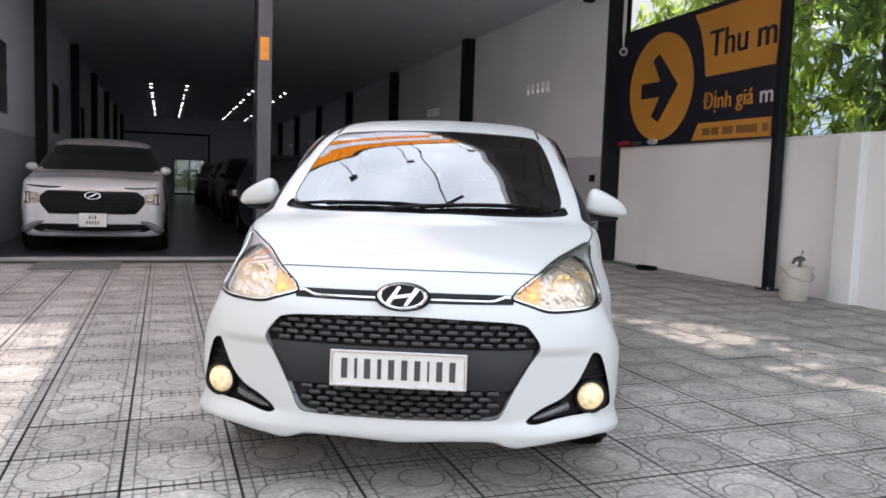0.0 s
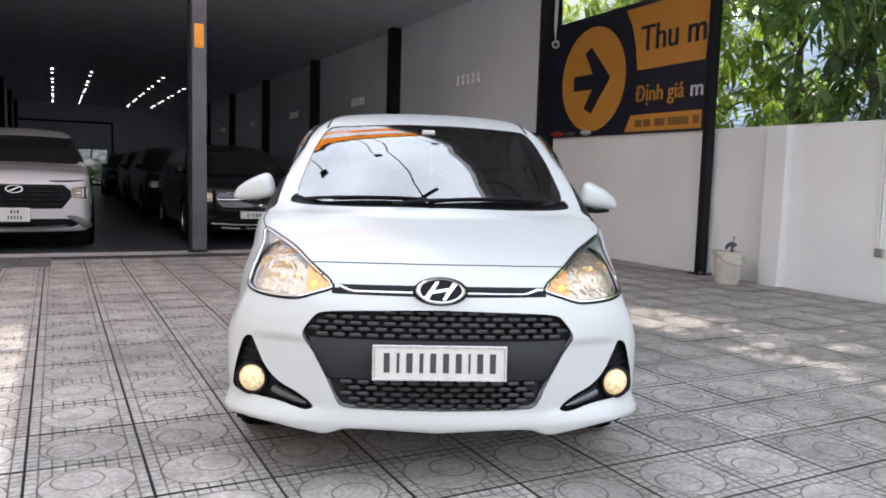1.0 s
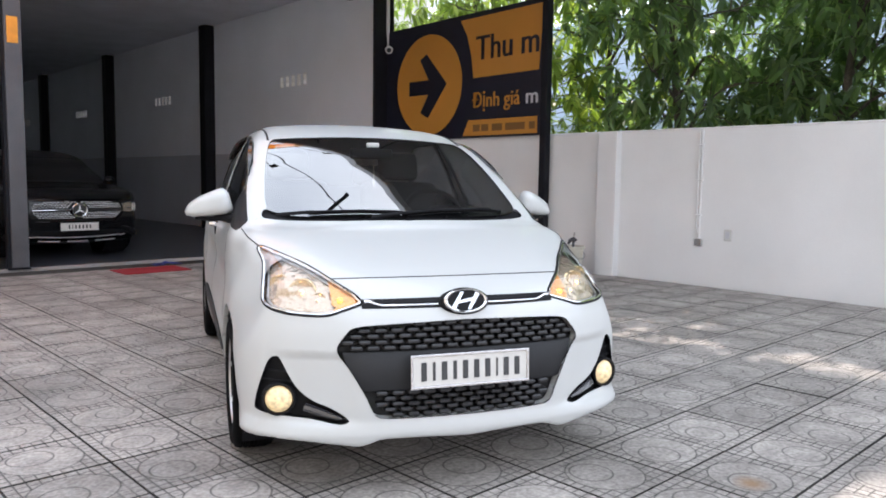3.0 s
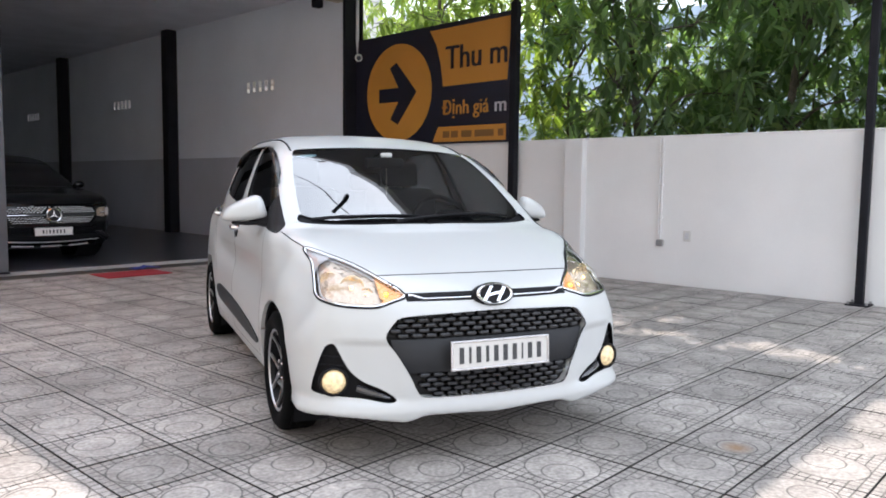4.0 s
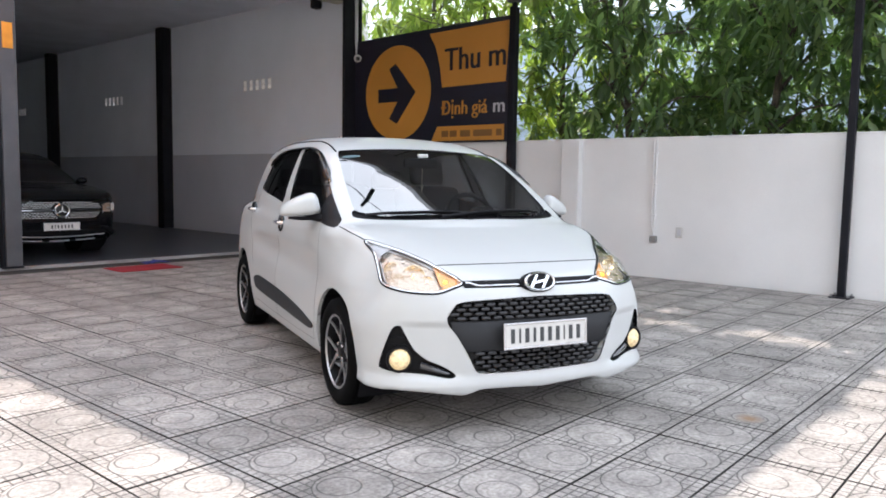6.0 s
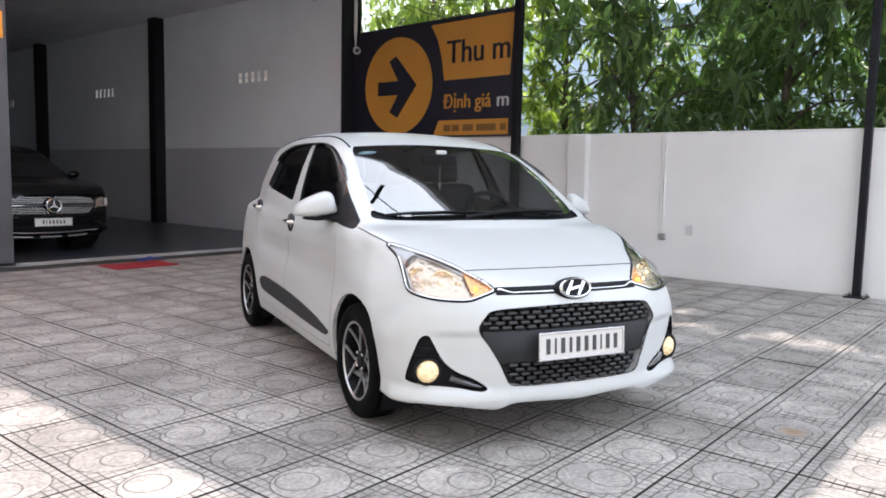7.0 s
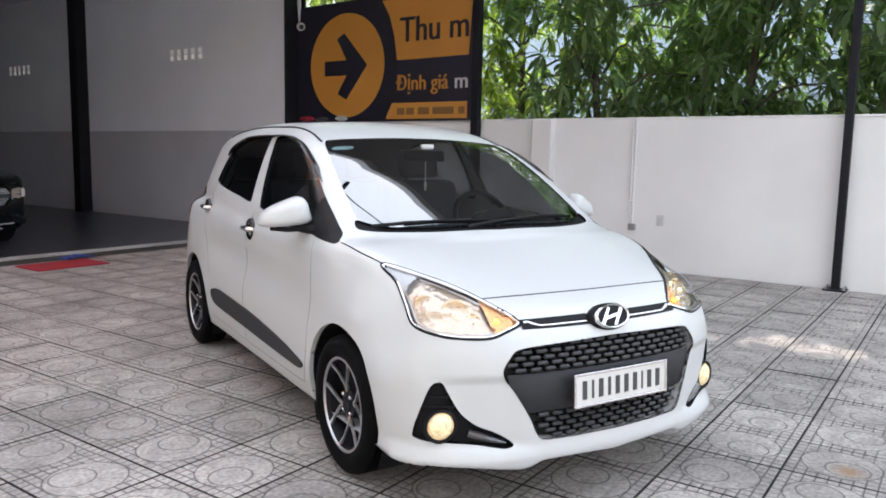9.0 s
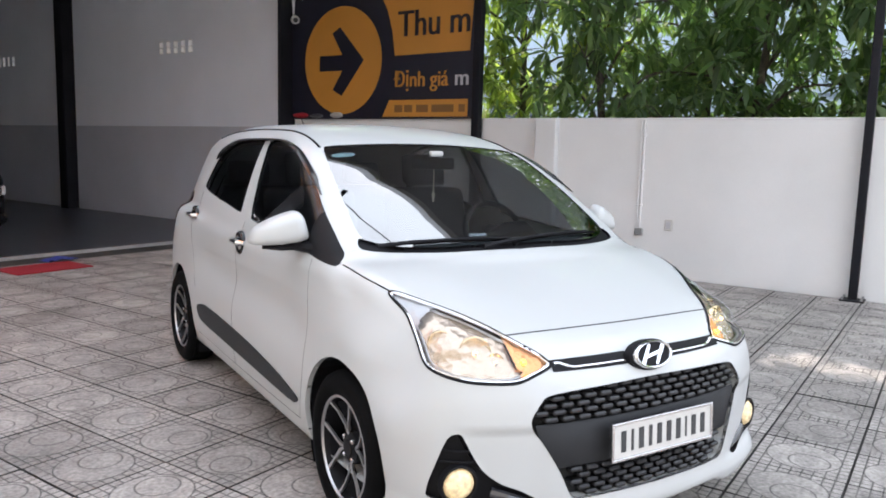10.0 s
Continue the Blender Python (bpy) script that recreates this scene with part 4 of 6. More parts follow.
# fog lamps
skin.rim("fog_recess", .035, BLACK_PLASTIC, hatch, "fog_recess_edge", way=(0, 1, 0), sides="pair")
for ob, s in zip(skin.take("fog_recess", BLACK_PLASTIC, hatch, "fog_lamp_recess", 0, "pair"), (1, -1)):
    for v in ob.data.vertices:
        v.co.y += .034
    m = Matrix.Translation((.690 * s, .162, .364)) @ Vector((.22 * s, -1, .02)).normalized().to_track_quat("Z", "Y").to_matrix().to_4x4()
    part("fog_bezel", lathe_bm([(.064, -.02), (.062, .004), (.055, .006), (.050, -.004), (.050, -.02)], 32, m), BLACK_PLASTIC, ob, smooth=True)
    part("fog_lamp", lathe_bm([(0, .016), (.022, .014), (.040, .007), (.050, -.004), (.050, -.02)], 32, m), FOG_GLOW, ob, "lit warm yellow fog lamp", True)
    part("fog_bulb", lathe_bm([(0, .020), (.007, .018), (.009, .012), (0, .010)], 12, m), FOG_GLOW, ob, smooth=True)
    for z, x0, x1 in ((.432, .640, .742), (.468, .652, .735)):
        part("recess_slat", tube_bm([(x0 * s, .150, z), ((x0 + x1) / 2 * s, .175, z), (x1 * s, .215, z)], .0035, 6), BLACK_PLASTIC, ob)
    pts = [(.600, .125, .338), (.560, .103, .325), (.52, .085, .312), (.475, .068, .298)]
    part("day_lamp", tube_bm([(a * s, b, c) for a, b, c in pts], [.016, .015, .012, .006], 8), material("day_lamp_lens", (.035, .035, .04), .12, coat=1), ob, smooth=True)

# mirrors, handles, wipers, seams, roof parts
for s in (1, -1):
    bm = bmesh.new()
    bmesh.ops.create_uvsphere(bm, u_segments=28, v_segments=18, radius=1)
    for v in bm.verts:
        x, y, z = v.co
        q = math.copysign(abs(x) ** (.72 if x > 0 else .5), x), math.copysign(abs(y) ** .75, y), math.copysign(abs(z) ** .58, z)
        wx = .106 * q[0] * (1 - .20 * q[2])
        hz = (.066 if q[2] > 0 else .050) * q[2] * (1 - (.42 if q[2] > 0 else -.05) * q[0]) - .004 * q[0]
        v.co = ((.878 + wx) * s, 1.265 + (.085 if q[1] < 0 else .035) * q[1] + .035 * q[0], 1.036 + hz - .006 * q[0])
    shell = part("door_mirror", bm, PAINT, hatch, "white door mirror on a black foot", True)
    part("mirror_foot", tube_bm([(.735 * s, 1.12, .972), (.785 * s, 1.20, .978), (.84 * s, 1.25, .986)], [.040, .032, .026], 10, squash=.75), BLACK_PLASTIC, shell, smooth=True)
    part("mirror_underside", tube_bm([(.80 * s, 1.215, .975), (.87 * s, 1.235, .973), (.94 * s, 1.265, .975)], [.022, .025, .014], 10, squash=.5), BLACK_PLASTIC, shell, smooth=True)
    for y, z in ((2.00, .898), (2.96, .957)):
        c = skin.on_skin(np.array([(.8, y, z)]))[0]
        m = Matrix.Translation((c[0] * s, c[1], c[2])) @ Matrix.Rotation(math.pi / 2 * s, 4, "Y")
        cup = part("door_handle", lathe_bm([(0, -.004), (.028, .002), (.044, .010), (.054, .010), (.060, .004), (.061, -.01)], 28, m), BLACK_GLOSS, hatch, "chrome door handle in a dark cup", True)
        part("handle_grip", tube_bm([(c[0] * s + .004 * s, c[1] - .075, c[2] + .004), (c[0] * s + .028 * s, c[1] - .045, c[2] + .006), (c[0] * s + .030 * s, c[1] + .04, c[2] + .008), (c[0] * s + .006 * s, c[1] + .085, c[2] + .008)], [.011, .015, .015, .011], 8), CHROME, cup, smooth=True)
    visor = np.array([(.68, 1.27, 1.172), (.67, 1.34, 1.212), (.66, 1.40, 1.243), (.64, 1.55, 1.312), (.63, 1.67, 1.358), (.62, 1.88, 1.402), (.62, 2.11, 1.410), (.62, 2.45, 1.408), (.62, 2.66, 1.392), (.63, 2.85, 1.345), (.65, 2.94, 1.285)])
    line = skin.on_skin(catmull(visor, 4, False), .010) * (s, 1, 1)
    part("window_visor", tube_bm(line, [.004, .005, .006, .007, .009, .011, .013, .015] + [.018] * (len(line) - 11) + [.015, .010, .004], 6, squash=.5), BLACK_GLOSS, hatch, smooth=True)
    seams = ([(.8, 1.10, .945), (.83, 1.085, .75), (.83, 1.10, .5), (.83, 1.17, .27)], [(.8, 2.03, 1.01), (.83, 2.07, .75), (.83, 2.075, .5), (.83, 2.07, .27)],
             [(.7, 3.03, 1.10), (.8, 2.99, .93), (.83, 2.87, .72), (.83, 2.79, .55)], [(.82, 1.17, .27), (.82, 1.6, .265), (.82, 2.2, .265), (.82, 2.78, .28)],
             [(.704, .575, .888), (.725, .72, .9), (.752, .89, .94)])
    for k, pts in enumerate(seams):
        line = skin.on_skin(catmull(pts, 6, False), 0) * (s, 1, 1)
        part("panel_seam", tube_bm(line, .0014 if k < 4 else .003, 5), FINE_SEAM if k < 4 else SEAM, hatch)
    ditch = skin.on_skin(catmull([(.555, 1.60, 1.40), (.548, 1.8, 1.45), (.545, 2.3, 1.47), (.54, 2.9, 1.46), (.53, 3.3, 1.42)], 6, False), 0) * (s, 1, 1)
    part("roof_ditch", tube_bm(ditch, .006, 6), BLACK_PLASTIC, hatch, smooth=True)
seam = skin.on_skin(catmull([(-.476, .238, .79), (-.25, .228, .8), (0, .222, .8), (.25, .228, .8), (.476, .238, .79)], 8, False), 0)
part("hood_seam", tube_bm(seam, .003, 5), SEAM, hatch)
for pivot, tip in (((.18, .80), (-.46, .925)), ((.60, .915), (.02, .845))):
    a = skin.on_skin(np.array([(-x, y, 1.0) for x, y in np.linspace(pivot, tip, 12)]), .016)
    b = skin.on_skin(np.array([(-x, y, 1.0) for x, y in np.linspace(np.array(pivot) * .35 + np.array(tip) * .65, np.array(tip) + (np.array(tip) - pivot) * .12, 8)]), .008)
    blade = part("wiper", tube_bm(a, [.009] * 4 + [.006] * 8, 6), BLACK_PLASTIC, hatch, smooth=True)
    c = skin.on_skin(np.array([(-x, y, 1.0) for x, y in np.linspace(np.array(pivot) * .75 + np.array(tip) * .25, np.array(tip) + (np.array(tip) - pivot) * .10, 10)]), .006)
    part("wiper_blade", tube_bm(c, .0065, 6), RUBBER, blade, smooth=True)
part("aerial", tube_bm([(0, 3.15, 1.45), (0, 3.19, 1.49), (0, 3.27, 1.57)], [.012, .005, .003], 8), BLACK_PLASTIC, hatch, smooth=True)
st = skin.on_skin(np.array([(-.475 + .060 * math.cos(a), 1.52 + .026 * math.sin(a), 1.36) for a in np.linspace(0, 2 * math.pi, 25)[:-1]]), -.008)
mesh("registration_sticker", st, [tuple(range(24))], STICKER, hatch, label="pale blue oval sticker")

# cabin
part("cabin_floor", box_bm(-.72, .72, 1.0, 3.4, .34, .38, .01), TRIM_GREY, hatch)
bm = bmesh.new()
prof = [(.93, .93), (1.0, .965), (1.15, .975), (1.30, .965), (1.36, .93), (1.38, .80), (1.30, .55), (1.0, .5)]
rows = [[bm.verts.new((x, y + .04 * (x / .68) ** 2 * (1 if y < 1.2 else 0), z)) for y, z in prof] for x in np.linspace(-.70, .70, 13)]
for p, q in zip(rows, rows[1:]):
    for i in range(len(prof)):
        bm.faces.new((p[i], p[(i + 1) % len(prof)], q[(i + 1) % len(prof)], q[i]))
bm.faces.new(rows[0])
bm.faces.new(rows[-1])
dash = part("dashboard", bm, TRIM_GREY, hatch, smooth=True)
part("instrument_hood", tube_bm([(.22, 1.33, .955), (.30, 1.30, .995), (.40, 1.30, 1.0), (.50, 1.33, .955)], [.03, .045, .045, .03], 10), BLACK_PLASTIC, dash, smooth=True)
wm2 = Matrix.Translation((.36, 1.47, .955)) @ Matrix.Rotation(radians(62), 4, "X")
sw = part("steering_wheel", tube_bm([wm2 @ Vector((.178 * math.cos(a), .178 * math.sin(a), 0)) for a in np.linspace(0, 2 * math.pi, 33)], .015, 8), BLACK_PLASTIC, hatch, smooth=True)
part("wheel_boss", lathe_bm([(0, .02), (.05, .015), (.065, -.01), (0, -.03)], 20, wm2), BLACK_PLASTIC, sw, smooth=True)
for a in (0, math.pi, math.pi * 1.5):
    part("wheel_arm", tube_bm([wm2 @ Vector((.05 * math.cos(a), .05 * math.sin(a), 0)), wm2 @ Vector((.17 * math.cos(a), .17 * math.sin(a), 0))], .013, 6), SATIN, sw)


def cushion(x0, x1, y0, y1, z0, z1, lean=0, round_off=.05):
    bm = box_bm(x0, x1, y0, y1, z0, z1, 0)
    bmesh.ops.bevel(bm, geom=bm.edges[:], offset=round_off, segments=3, affect="EDGES", profile=.5)
    if lean:
        for v in bm.verts:
            v.co.y += (v.co.z - z0) * lean
    return bm


for x in (-.36, .36):
    seat = part("seat", cushion(x - .25, x + .25, 1.62, 2.12, .55, .70), SEAT, hatch, smooth=True)
    part("seat_back", cushion(x - .25, x + .25, 2.02, 2.18, .62, 1.16, .22), SEAT, seat, smooth=True)
    part("headrest", cushion(x - .13, x + .13, 2.16, 2.26, 1.17, 1.35, .2, .035), SEAT, seat, smooth=True)
rear = part("rear_bench", cushion(-.62, .62, 2.55, 3.0, .55, .72), SEAT, hatch, smooth=True)
part("seat_back", cushion(-.62, .62, 2.95, 3.12, .62, 1.12, .22), SEAT, rear, smooth=True)
for x in (-.4, .4):
    part("headrest", cushion(x - .13, x + .13, 3.10, 3.2, 1.13, 1.28, .1, .035), SEAT, rear, smooth=True)
mir = part("cabin_mirror", cushion(-.12, .12, 1.50, 1.53, 1.285, 1.345, 0, .012), BLACK_PLASTIC, hatch, smooth=True)
part("mirror_stem", tube_bm([(0, 1.515, 1.34), (0, 1.50, 1.365)], .010, 8), BLACK_PLASTIC, mir)
part("camera_pod", cushion(-.035, .035, 1.47, 1.50, 1.345, 1.375, 0, .008), PVC, mir, smooth=True)
charm = part("hanging_charm", tube_bm([(.02, 1.535, 1.285), (.02, 1.535, 1.17)], .0025, 6), CREAM, hatch)
part("charm_knot", lathe_bm([(0, .016), (.009, .008), (.010, 0), (.005, -.012), (.004, -.035), (0, -.035)], 12, Matrix.Translation((.02, 1.535, 1.16))), CREAM, charm, smooth=True)



# ---- setting ----
def structure(ob, label="", category=""):
    return tagged(ob, label, category, "", "structure")


FRONT_Y, RIGHT_X, LEFT_X, CEIL_Z, BACK_Y, FLOOR_Z = 10.66, 6.86, -2.35, 4.55, 48.0, .0
structure(box("ground", -400, 400, -400, 400, -.6, -.30, STREET, bevel=0), "dusty cement ground beneath everything", "ground")
structure(box("street", -400, 400, -400, FRONT_Y - .03, -.299, -.018, STREET, bevel=0), "dusty cement street and yard bed", "road")
structure(box("side_ground", RIGHT_X, 400, FRONT_Y - .03, 400, -.299, -.018, STREET, bevel=0), "dusty cement ground beside the showroom", "ground")
structure(box("side_ground", -400, LEFT_X - .2, FRONT_Y - .03, 400, -.299, -.018, STREET, bevel=0), "dusty cement ground beside the showroom", "ground")
structure(box("screed", -4.7, RIGHT_X, -9, FRONT_Y + .05, -.017, -.012, JOINT, bevel=0), "dirty cement screed under the paving", "ground")
structure(box("garage_floor", LEFT_X, RIGHT_X, FRONT_Y + .04, BACK_Y, -.25, FLOOR_Z, EPOXY, bevel=.006), "dark grey polished showroom floor", "floor")
structure(box("threshold", LEFT_X, RIGHT_X - .02, FRONT_Y - .03, FRONT_Y + .036, -.25, .030, KERB, bevel=.012), "pale concrete threshold strip", "threshold")


def two_tone(name, x0, x1, y0, y1, split, label):
    w = structure(box(name, x0, x1, y0, y1, split, 5.6, GARAGE_WHITE, bevel=0), label, "wall")
    box("wall_dado", x0, x1 + (.004 if x0 < 0 else 0), y0 + .002, y1, -.25, split, GARAGE_GREY, w, 0)
    if x0 > 0:
        w.children[0].location.x = -.004
    return w


right_wall = structure(box("wall_right", RIGHT_X, RIGHT_X + .2, FRONT_Y, BACK_Y, 1.68, 2.95, GARAGE_WHITE, bevel=0), "off-white showroom wall with a grey dado", "wall")
box("wall_dado", RIGHT_X - .004, RIGHT_X + .2, FRONT_Y + .002, BACK_Y, -.25, 1.68, GARAGE_GREY, right_wall, 0)
box("wall_upper", RIGHT_X, RIGHT_X + .2, FRONT_Y, BACK_Y, 3.17, 5.6, GARAGE_WHITE, right_wall, 0)
course, start = bmesh.new(), FRONT_Y
for k in range(6):                            # wall between the ventilation holes
    for i in range(5):
        hole = 13.38 + 6.1 * k - .50 + .205 * i
        box_bm(RIGHT_X, RIGHT_X + .2, start, hole, 2.95, 3.17, 0, course)
        start = hole + .11
box_bm(RIGHT_X, RIGHT_X + .2, start, BACK_Y, 2.95, 3.17, 0, course)
part("vent_course", course, GARAGE_WHITE, right_wall)
two_tone("wall_left", LEFT_X - .2, LEFT_X, FRONT_Y - .2, BACK_Y, 1.76, "off-white showroom wall with a grey dado")
DX0, DX1 = .55, 2.35
wb = structure(box("wall_back", LEFT_X, DX0, BACK_Y, BACK_Y + .2, -.25, 5.6, GARAGE_GREY, bevel=0), "dim grey back wall with a glazed door", "wall")
box("wall_panel", DX1, RIGHT_X, BACK_Y, BACK_Y + .2, -.25, 5.6, GARAGE_GREY, wb, 0)
box("wall_panel", DX0, DX1, BACK_Y, BACK_Y + .2, 2.15, 5.6, GARAGE_GREY, wb, 0)
gd = structure(box("door_1", DX0, DX0 + .07, BACK_Y + .04, BACK_Y + .12, -.05, 2.15, STEEL_DARK), "glazed back door in a dark frame", "door")
for x in (DX0 + .86, DX1 - .07):
    box("door_frame", x, x + .07, BACK_Y + .04, BACK_Y + .12, 0, 2.15, STEEL_DARK, gd)
box("door_frame", DX0 + .07, DX1 - .07, BACK_Y + .045, BACK_Y + .115, 2.08, 2.15, STEEL_DARK, gd)
box("door_frame", DX0 + .07, DX1 - .07, BACK_Y + .045, BACK_Y + .115, -.05, .12, STEEL_DARK, gd)
for x0, x1 in ((DX0 + .07, DX0 + .86), (DX0 + .93, DX1 - .07)):
    box("pane", x0, x1, BACK_Y + .075, BACK_Y + .083, .12, 2.08, DARK_GLASS, gd, 0).visible_shadow = False
box("partition_rail", LEFT_X + .01, 2.62, BACK_Y - .06, BACK_Y - .003, 3.55, 3.66, STEEL_DARK, wb)
box("partition_rail", 2.52, 2.62, BACK_Y - .055, BACK_Y - .004, 0, 3.55, STEEL_DARK, wb)
structure(box("ceiling", LEFT_X - .2, RIGHT_X + .2, FRONT_Y, BACK_Y + .2, CEIL_Z, CEIL_Z + .12, CEILING, bevel=0), "dim grey sheet ceiling", "ceiling")
structure(box("lintel", LEFT_X - .2, RIGHT_X - .14, FRONT_Y - .12, FRONT_Y + .12, 4.26, 6.6, CREAM), "cream fascia beam over the open front", "beam")
structure(box("facade_wall", -14, LEFT_X - .2, FRONT_Y - .1, FRONT_Y + .15, 0, 6.6, GARAGE_WHITE), "plain off-white facade beside the showroom", "wall")
structure(box("roof_slab", -14, RIGHT_X + .3, FRONT_Y, BACK_Y + .3, 6.4, 6.6, CEILING, bevel=0), "flat showroom roof", "roof")

for k in range(7):
    y = 10.66 + 6.1 * k
    for x0, x1 in ((6.62, RIGHT_X), (LEFT_X, -2.16)):
        if k == 0:
            continue
        c = tagged(box("steel_column", x0, x1, y - .14, y + .14, FLOOR_Z, CEIL_Z, STEEL_DARK, bevel=.008), "dark painted steel column against the wall", "column", "showroom columns")
for k in range(6):
    y = 13.38 + 6.1 * k
    v = empty("vent_row", pose(RIGHT_X, y, 3.06), "row of five pale ventilation blocks in the wall", "vent", "wall vents")
    for i in range(5):
        bm = bmesh.new()
        u = -.50 + .205 * i
        for c in (0, .098):
            box_bm(-.008, .16, u + c, u + c + .012, -.11, .11, .003, bm)
        for c in (-.11, -.008, .096):
            box_bm(-.011, .159, u + .002, u + .108, c, c + .014, .003, bm)
        part("vent_block", bm, VENT_WHITE, v)
for k, y in enumerate((13.2, 19.5, 25.6)):
    w = structure(empty("window_%d" % (k + 1), pose(LEFT_X, y, 2.55), "small wall window behind an iron grille", "window"))
    box("window_frame", -.02, .02, -.5, .5, -.56, -.50, GALV, w)
    box("window_frame", -.02, .02, -.5, .5, .50, .56, GALV, w)
    # white sheet, with the window's daylight put into its colour
    box("pane", -.012, .006, -.46, .46, -.5, .5, VINYL_WHITE, w, 0)
    for i in range(8):
        part("window_bar", tube_bm([(.03, -.44 + .126 * i, -.54), (.03, -.44 + .126 * i, .54)], .009, 6), STEEL_DARK, w)
    for z in (-.2, .2):
        part("window_bar", tube_bm([(.04, -.48, z), (.04, .48, z)], .008, 6), STEEL_DARK, w)

# the post in the open front and the corner post with its conduit and camera
post = empty("front_post", pose(1.27, FRONT_Y, 0), "grey steel post with an orange plate in the open front", "post")
box("post_shaft", -.075, .115, -.06, .06, .02, 4.27, STEEL_GREY, post, .006)
# the darker left face of the post, as a block of its own
box("post_channel", -.115, -.077, -.05, .07, .02, 4.27, STEEL_DARK, post, .004)
box("base_plate", -.125, .125, -.075, .08, .02, .048, STEEL_DARK, post, .004)
box("orange_plate", -.045, .075, -.072, -.061, 2.72, 3.03, YELLOW, post, .003, "plain orange plate")
corner = empty("corner_post", pose(6.75, FRONT_Y - .12, 0), "black steel corner post beside the showroom opening", "post")
box("post_shaft", -.20, .11, -.16, -.09, 0, 6.4, STEEL_DARK, corner, .008)
box("post_flange", .112, .15, -.22, .02, 0, 6.4, STEEL_DARK, corner, .004)
tagged(part("conduit", tube_bm([(6.80, 10.36, 6.3), (6.80, 10.36, 3.6), (6.82, 10.36, 3.45), (6.82, 10.36, 3.38)], .030, 10), VINYL_WHITE, smooth=True), "pale cable conduit down the corner post", "conduit")
cctv = empty("security_camera", pose(6.80, 10.33, 3.30) @ Matrix.Scale(1.5, 4), "small white security camera on the corner post", "camera")
part("camera_body", tube_bm([(.06, .05, .02), (0, 0, 0), (-.05, -.06, -.015)], [.03, .045, .04], 12), PLATE_WHITE, cctv, smooth=True)
part("camera_lens", tube_bm([(-.05, -.06, -.015), (-.058, -.07, -.018)], .026, 12), BLACK_GLOSS, cctv)
box("bracket", .0, .05, .0, .16, .03, .06, PLATE_WHITE, cctv)
ext = empty("fire_extinguisher", pose(6.52, 10.60, 0), "red fire extinguisher beside the corner post", "extinguisher")
part("cylinder", lathe_bm([(0, .01), (.07, .01), (.075, .03), (.075, .38), (.06, .44), (.025, .47), (.02, .50), (0, .50)], 24), RED_PAINT, ext, smooth=True)
part("valve", tube_bm([(0, 0, .50), (0, 0, .54), (.06, 0, .57)], .014, 8), STEEL_DARK, ext)
part("hose", tube_bm(catmull([(.02, -.02, .52), (.09, -.05, .45), (.10, -.05, .25), (.09, -.04, .12)], 6, False), .010, 8), RUBBER, ext, smooth=True)
tagged(box("junction_box", RIGHT_X - .05, RIGHT_X, 11.1, 11.22, 1.25, 1.37, STEEL_DARK), "small black switch box on the showroom wall", "switch")
sensor = empty("wall_speaker", pose(RIGHT_X - .1, 11.4, 4.38), "small dark lamp hung under the ceiling", "lamp")
box("lamp_body", -.09, .09, -.07, .07, -.10, .10, STEEL_DARK, sensor, .02)
box("lamp_arm", -.02, .1, -.02, .02, .10, .17, STEEL_DARK, sensor)

# downlights far inside
first = empty("downlight", pose(-.45, 30.6, CEIL_Z), "small round white downlight glowing in the ceiling", "lamp", "ceiling downlights")
part("lamp_ring", lathe_bm([(.075, 0), (.075, -.02), (.06, -.03), (.052, -.012)], 20), VINYL_WHITE, first)
part("lamp_lens", lathe_bm([(0, -.05), (.03, -.045), (.049, -.02), (.052, -.01)], 20), DOWNLIGHT, first, smooth=True)
for x in (-.45, .82, 3.26, 4.52):
    for k in range(5):
        for d in (0, 1.3):
            y = 30.6 + 3.55 * k + d
            if (x, y) != (-.45, 30.6) and y < 47:
                copy_thing(first, pose(x, y, CEIL_Z))

# ---- boundary wall, sign and posts on the right ----
yard = structure(box("boundary_wall", RIGHT_X, RIGHT_X + .14, -12, FRONT_Y - .1, -.05, 1.79, WALL_WHITE, bevel=.006), "white rendered boundary wall", "wall")
box("wall_coping", RIGHT_X - .008, RIGHT_X + .15, -12, FRONT_Y - .1, 1.786, 1.81, WALL_WHITE, yard, .006)
for y in (5.965, 1.2, -3.8):
    box("wall_pier", RIGHT_X - .11, RIGHT_X + .01, y - .138, y + .138, -.05, 1.80, WALL_WHITE, yard, .008)
duct = empty("wall_conduit", pose(RIGHT_X, 4.74, 0), "white-painted conduit ending in a socket box on the wall", "conduit")
for y, low in ((0, .55), (.036, .60)):
    part("conduit_pipe", tube_bm([(-.016, y, 1.785), (-.016, y, low + .10), (-.020, y * .5, low)], .012, 8), WALL_WHITE, duct, smooth=True)
box("socket_box", -.045, 0, -.045, .045, .46, .54, GALV, duct, .008)
for z in (.8, 1.2, 1.6):
    box("clip", -.033, 0, -.022, .058, z, z + .018, WALL_WHITE, duct, .003)
sock = empty("wall_socket", pose(RIGHT_X, 4.40, .60), "white wall socket plate", "socket")
box("socket_plate", -.014, 0, -.045, .045, -.065, .065, PLATE_WHITE, sock, .006)
box("socket_face", -.019, -.012, -.026, .026, -.04, .04, VINYL_WHITE, sock, .004)

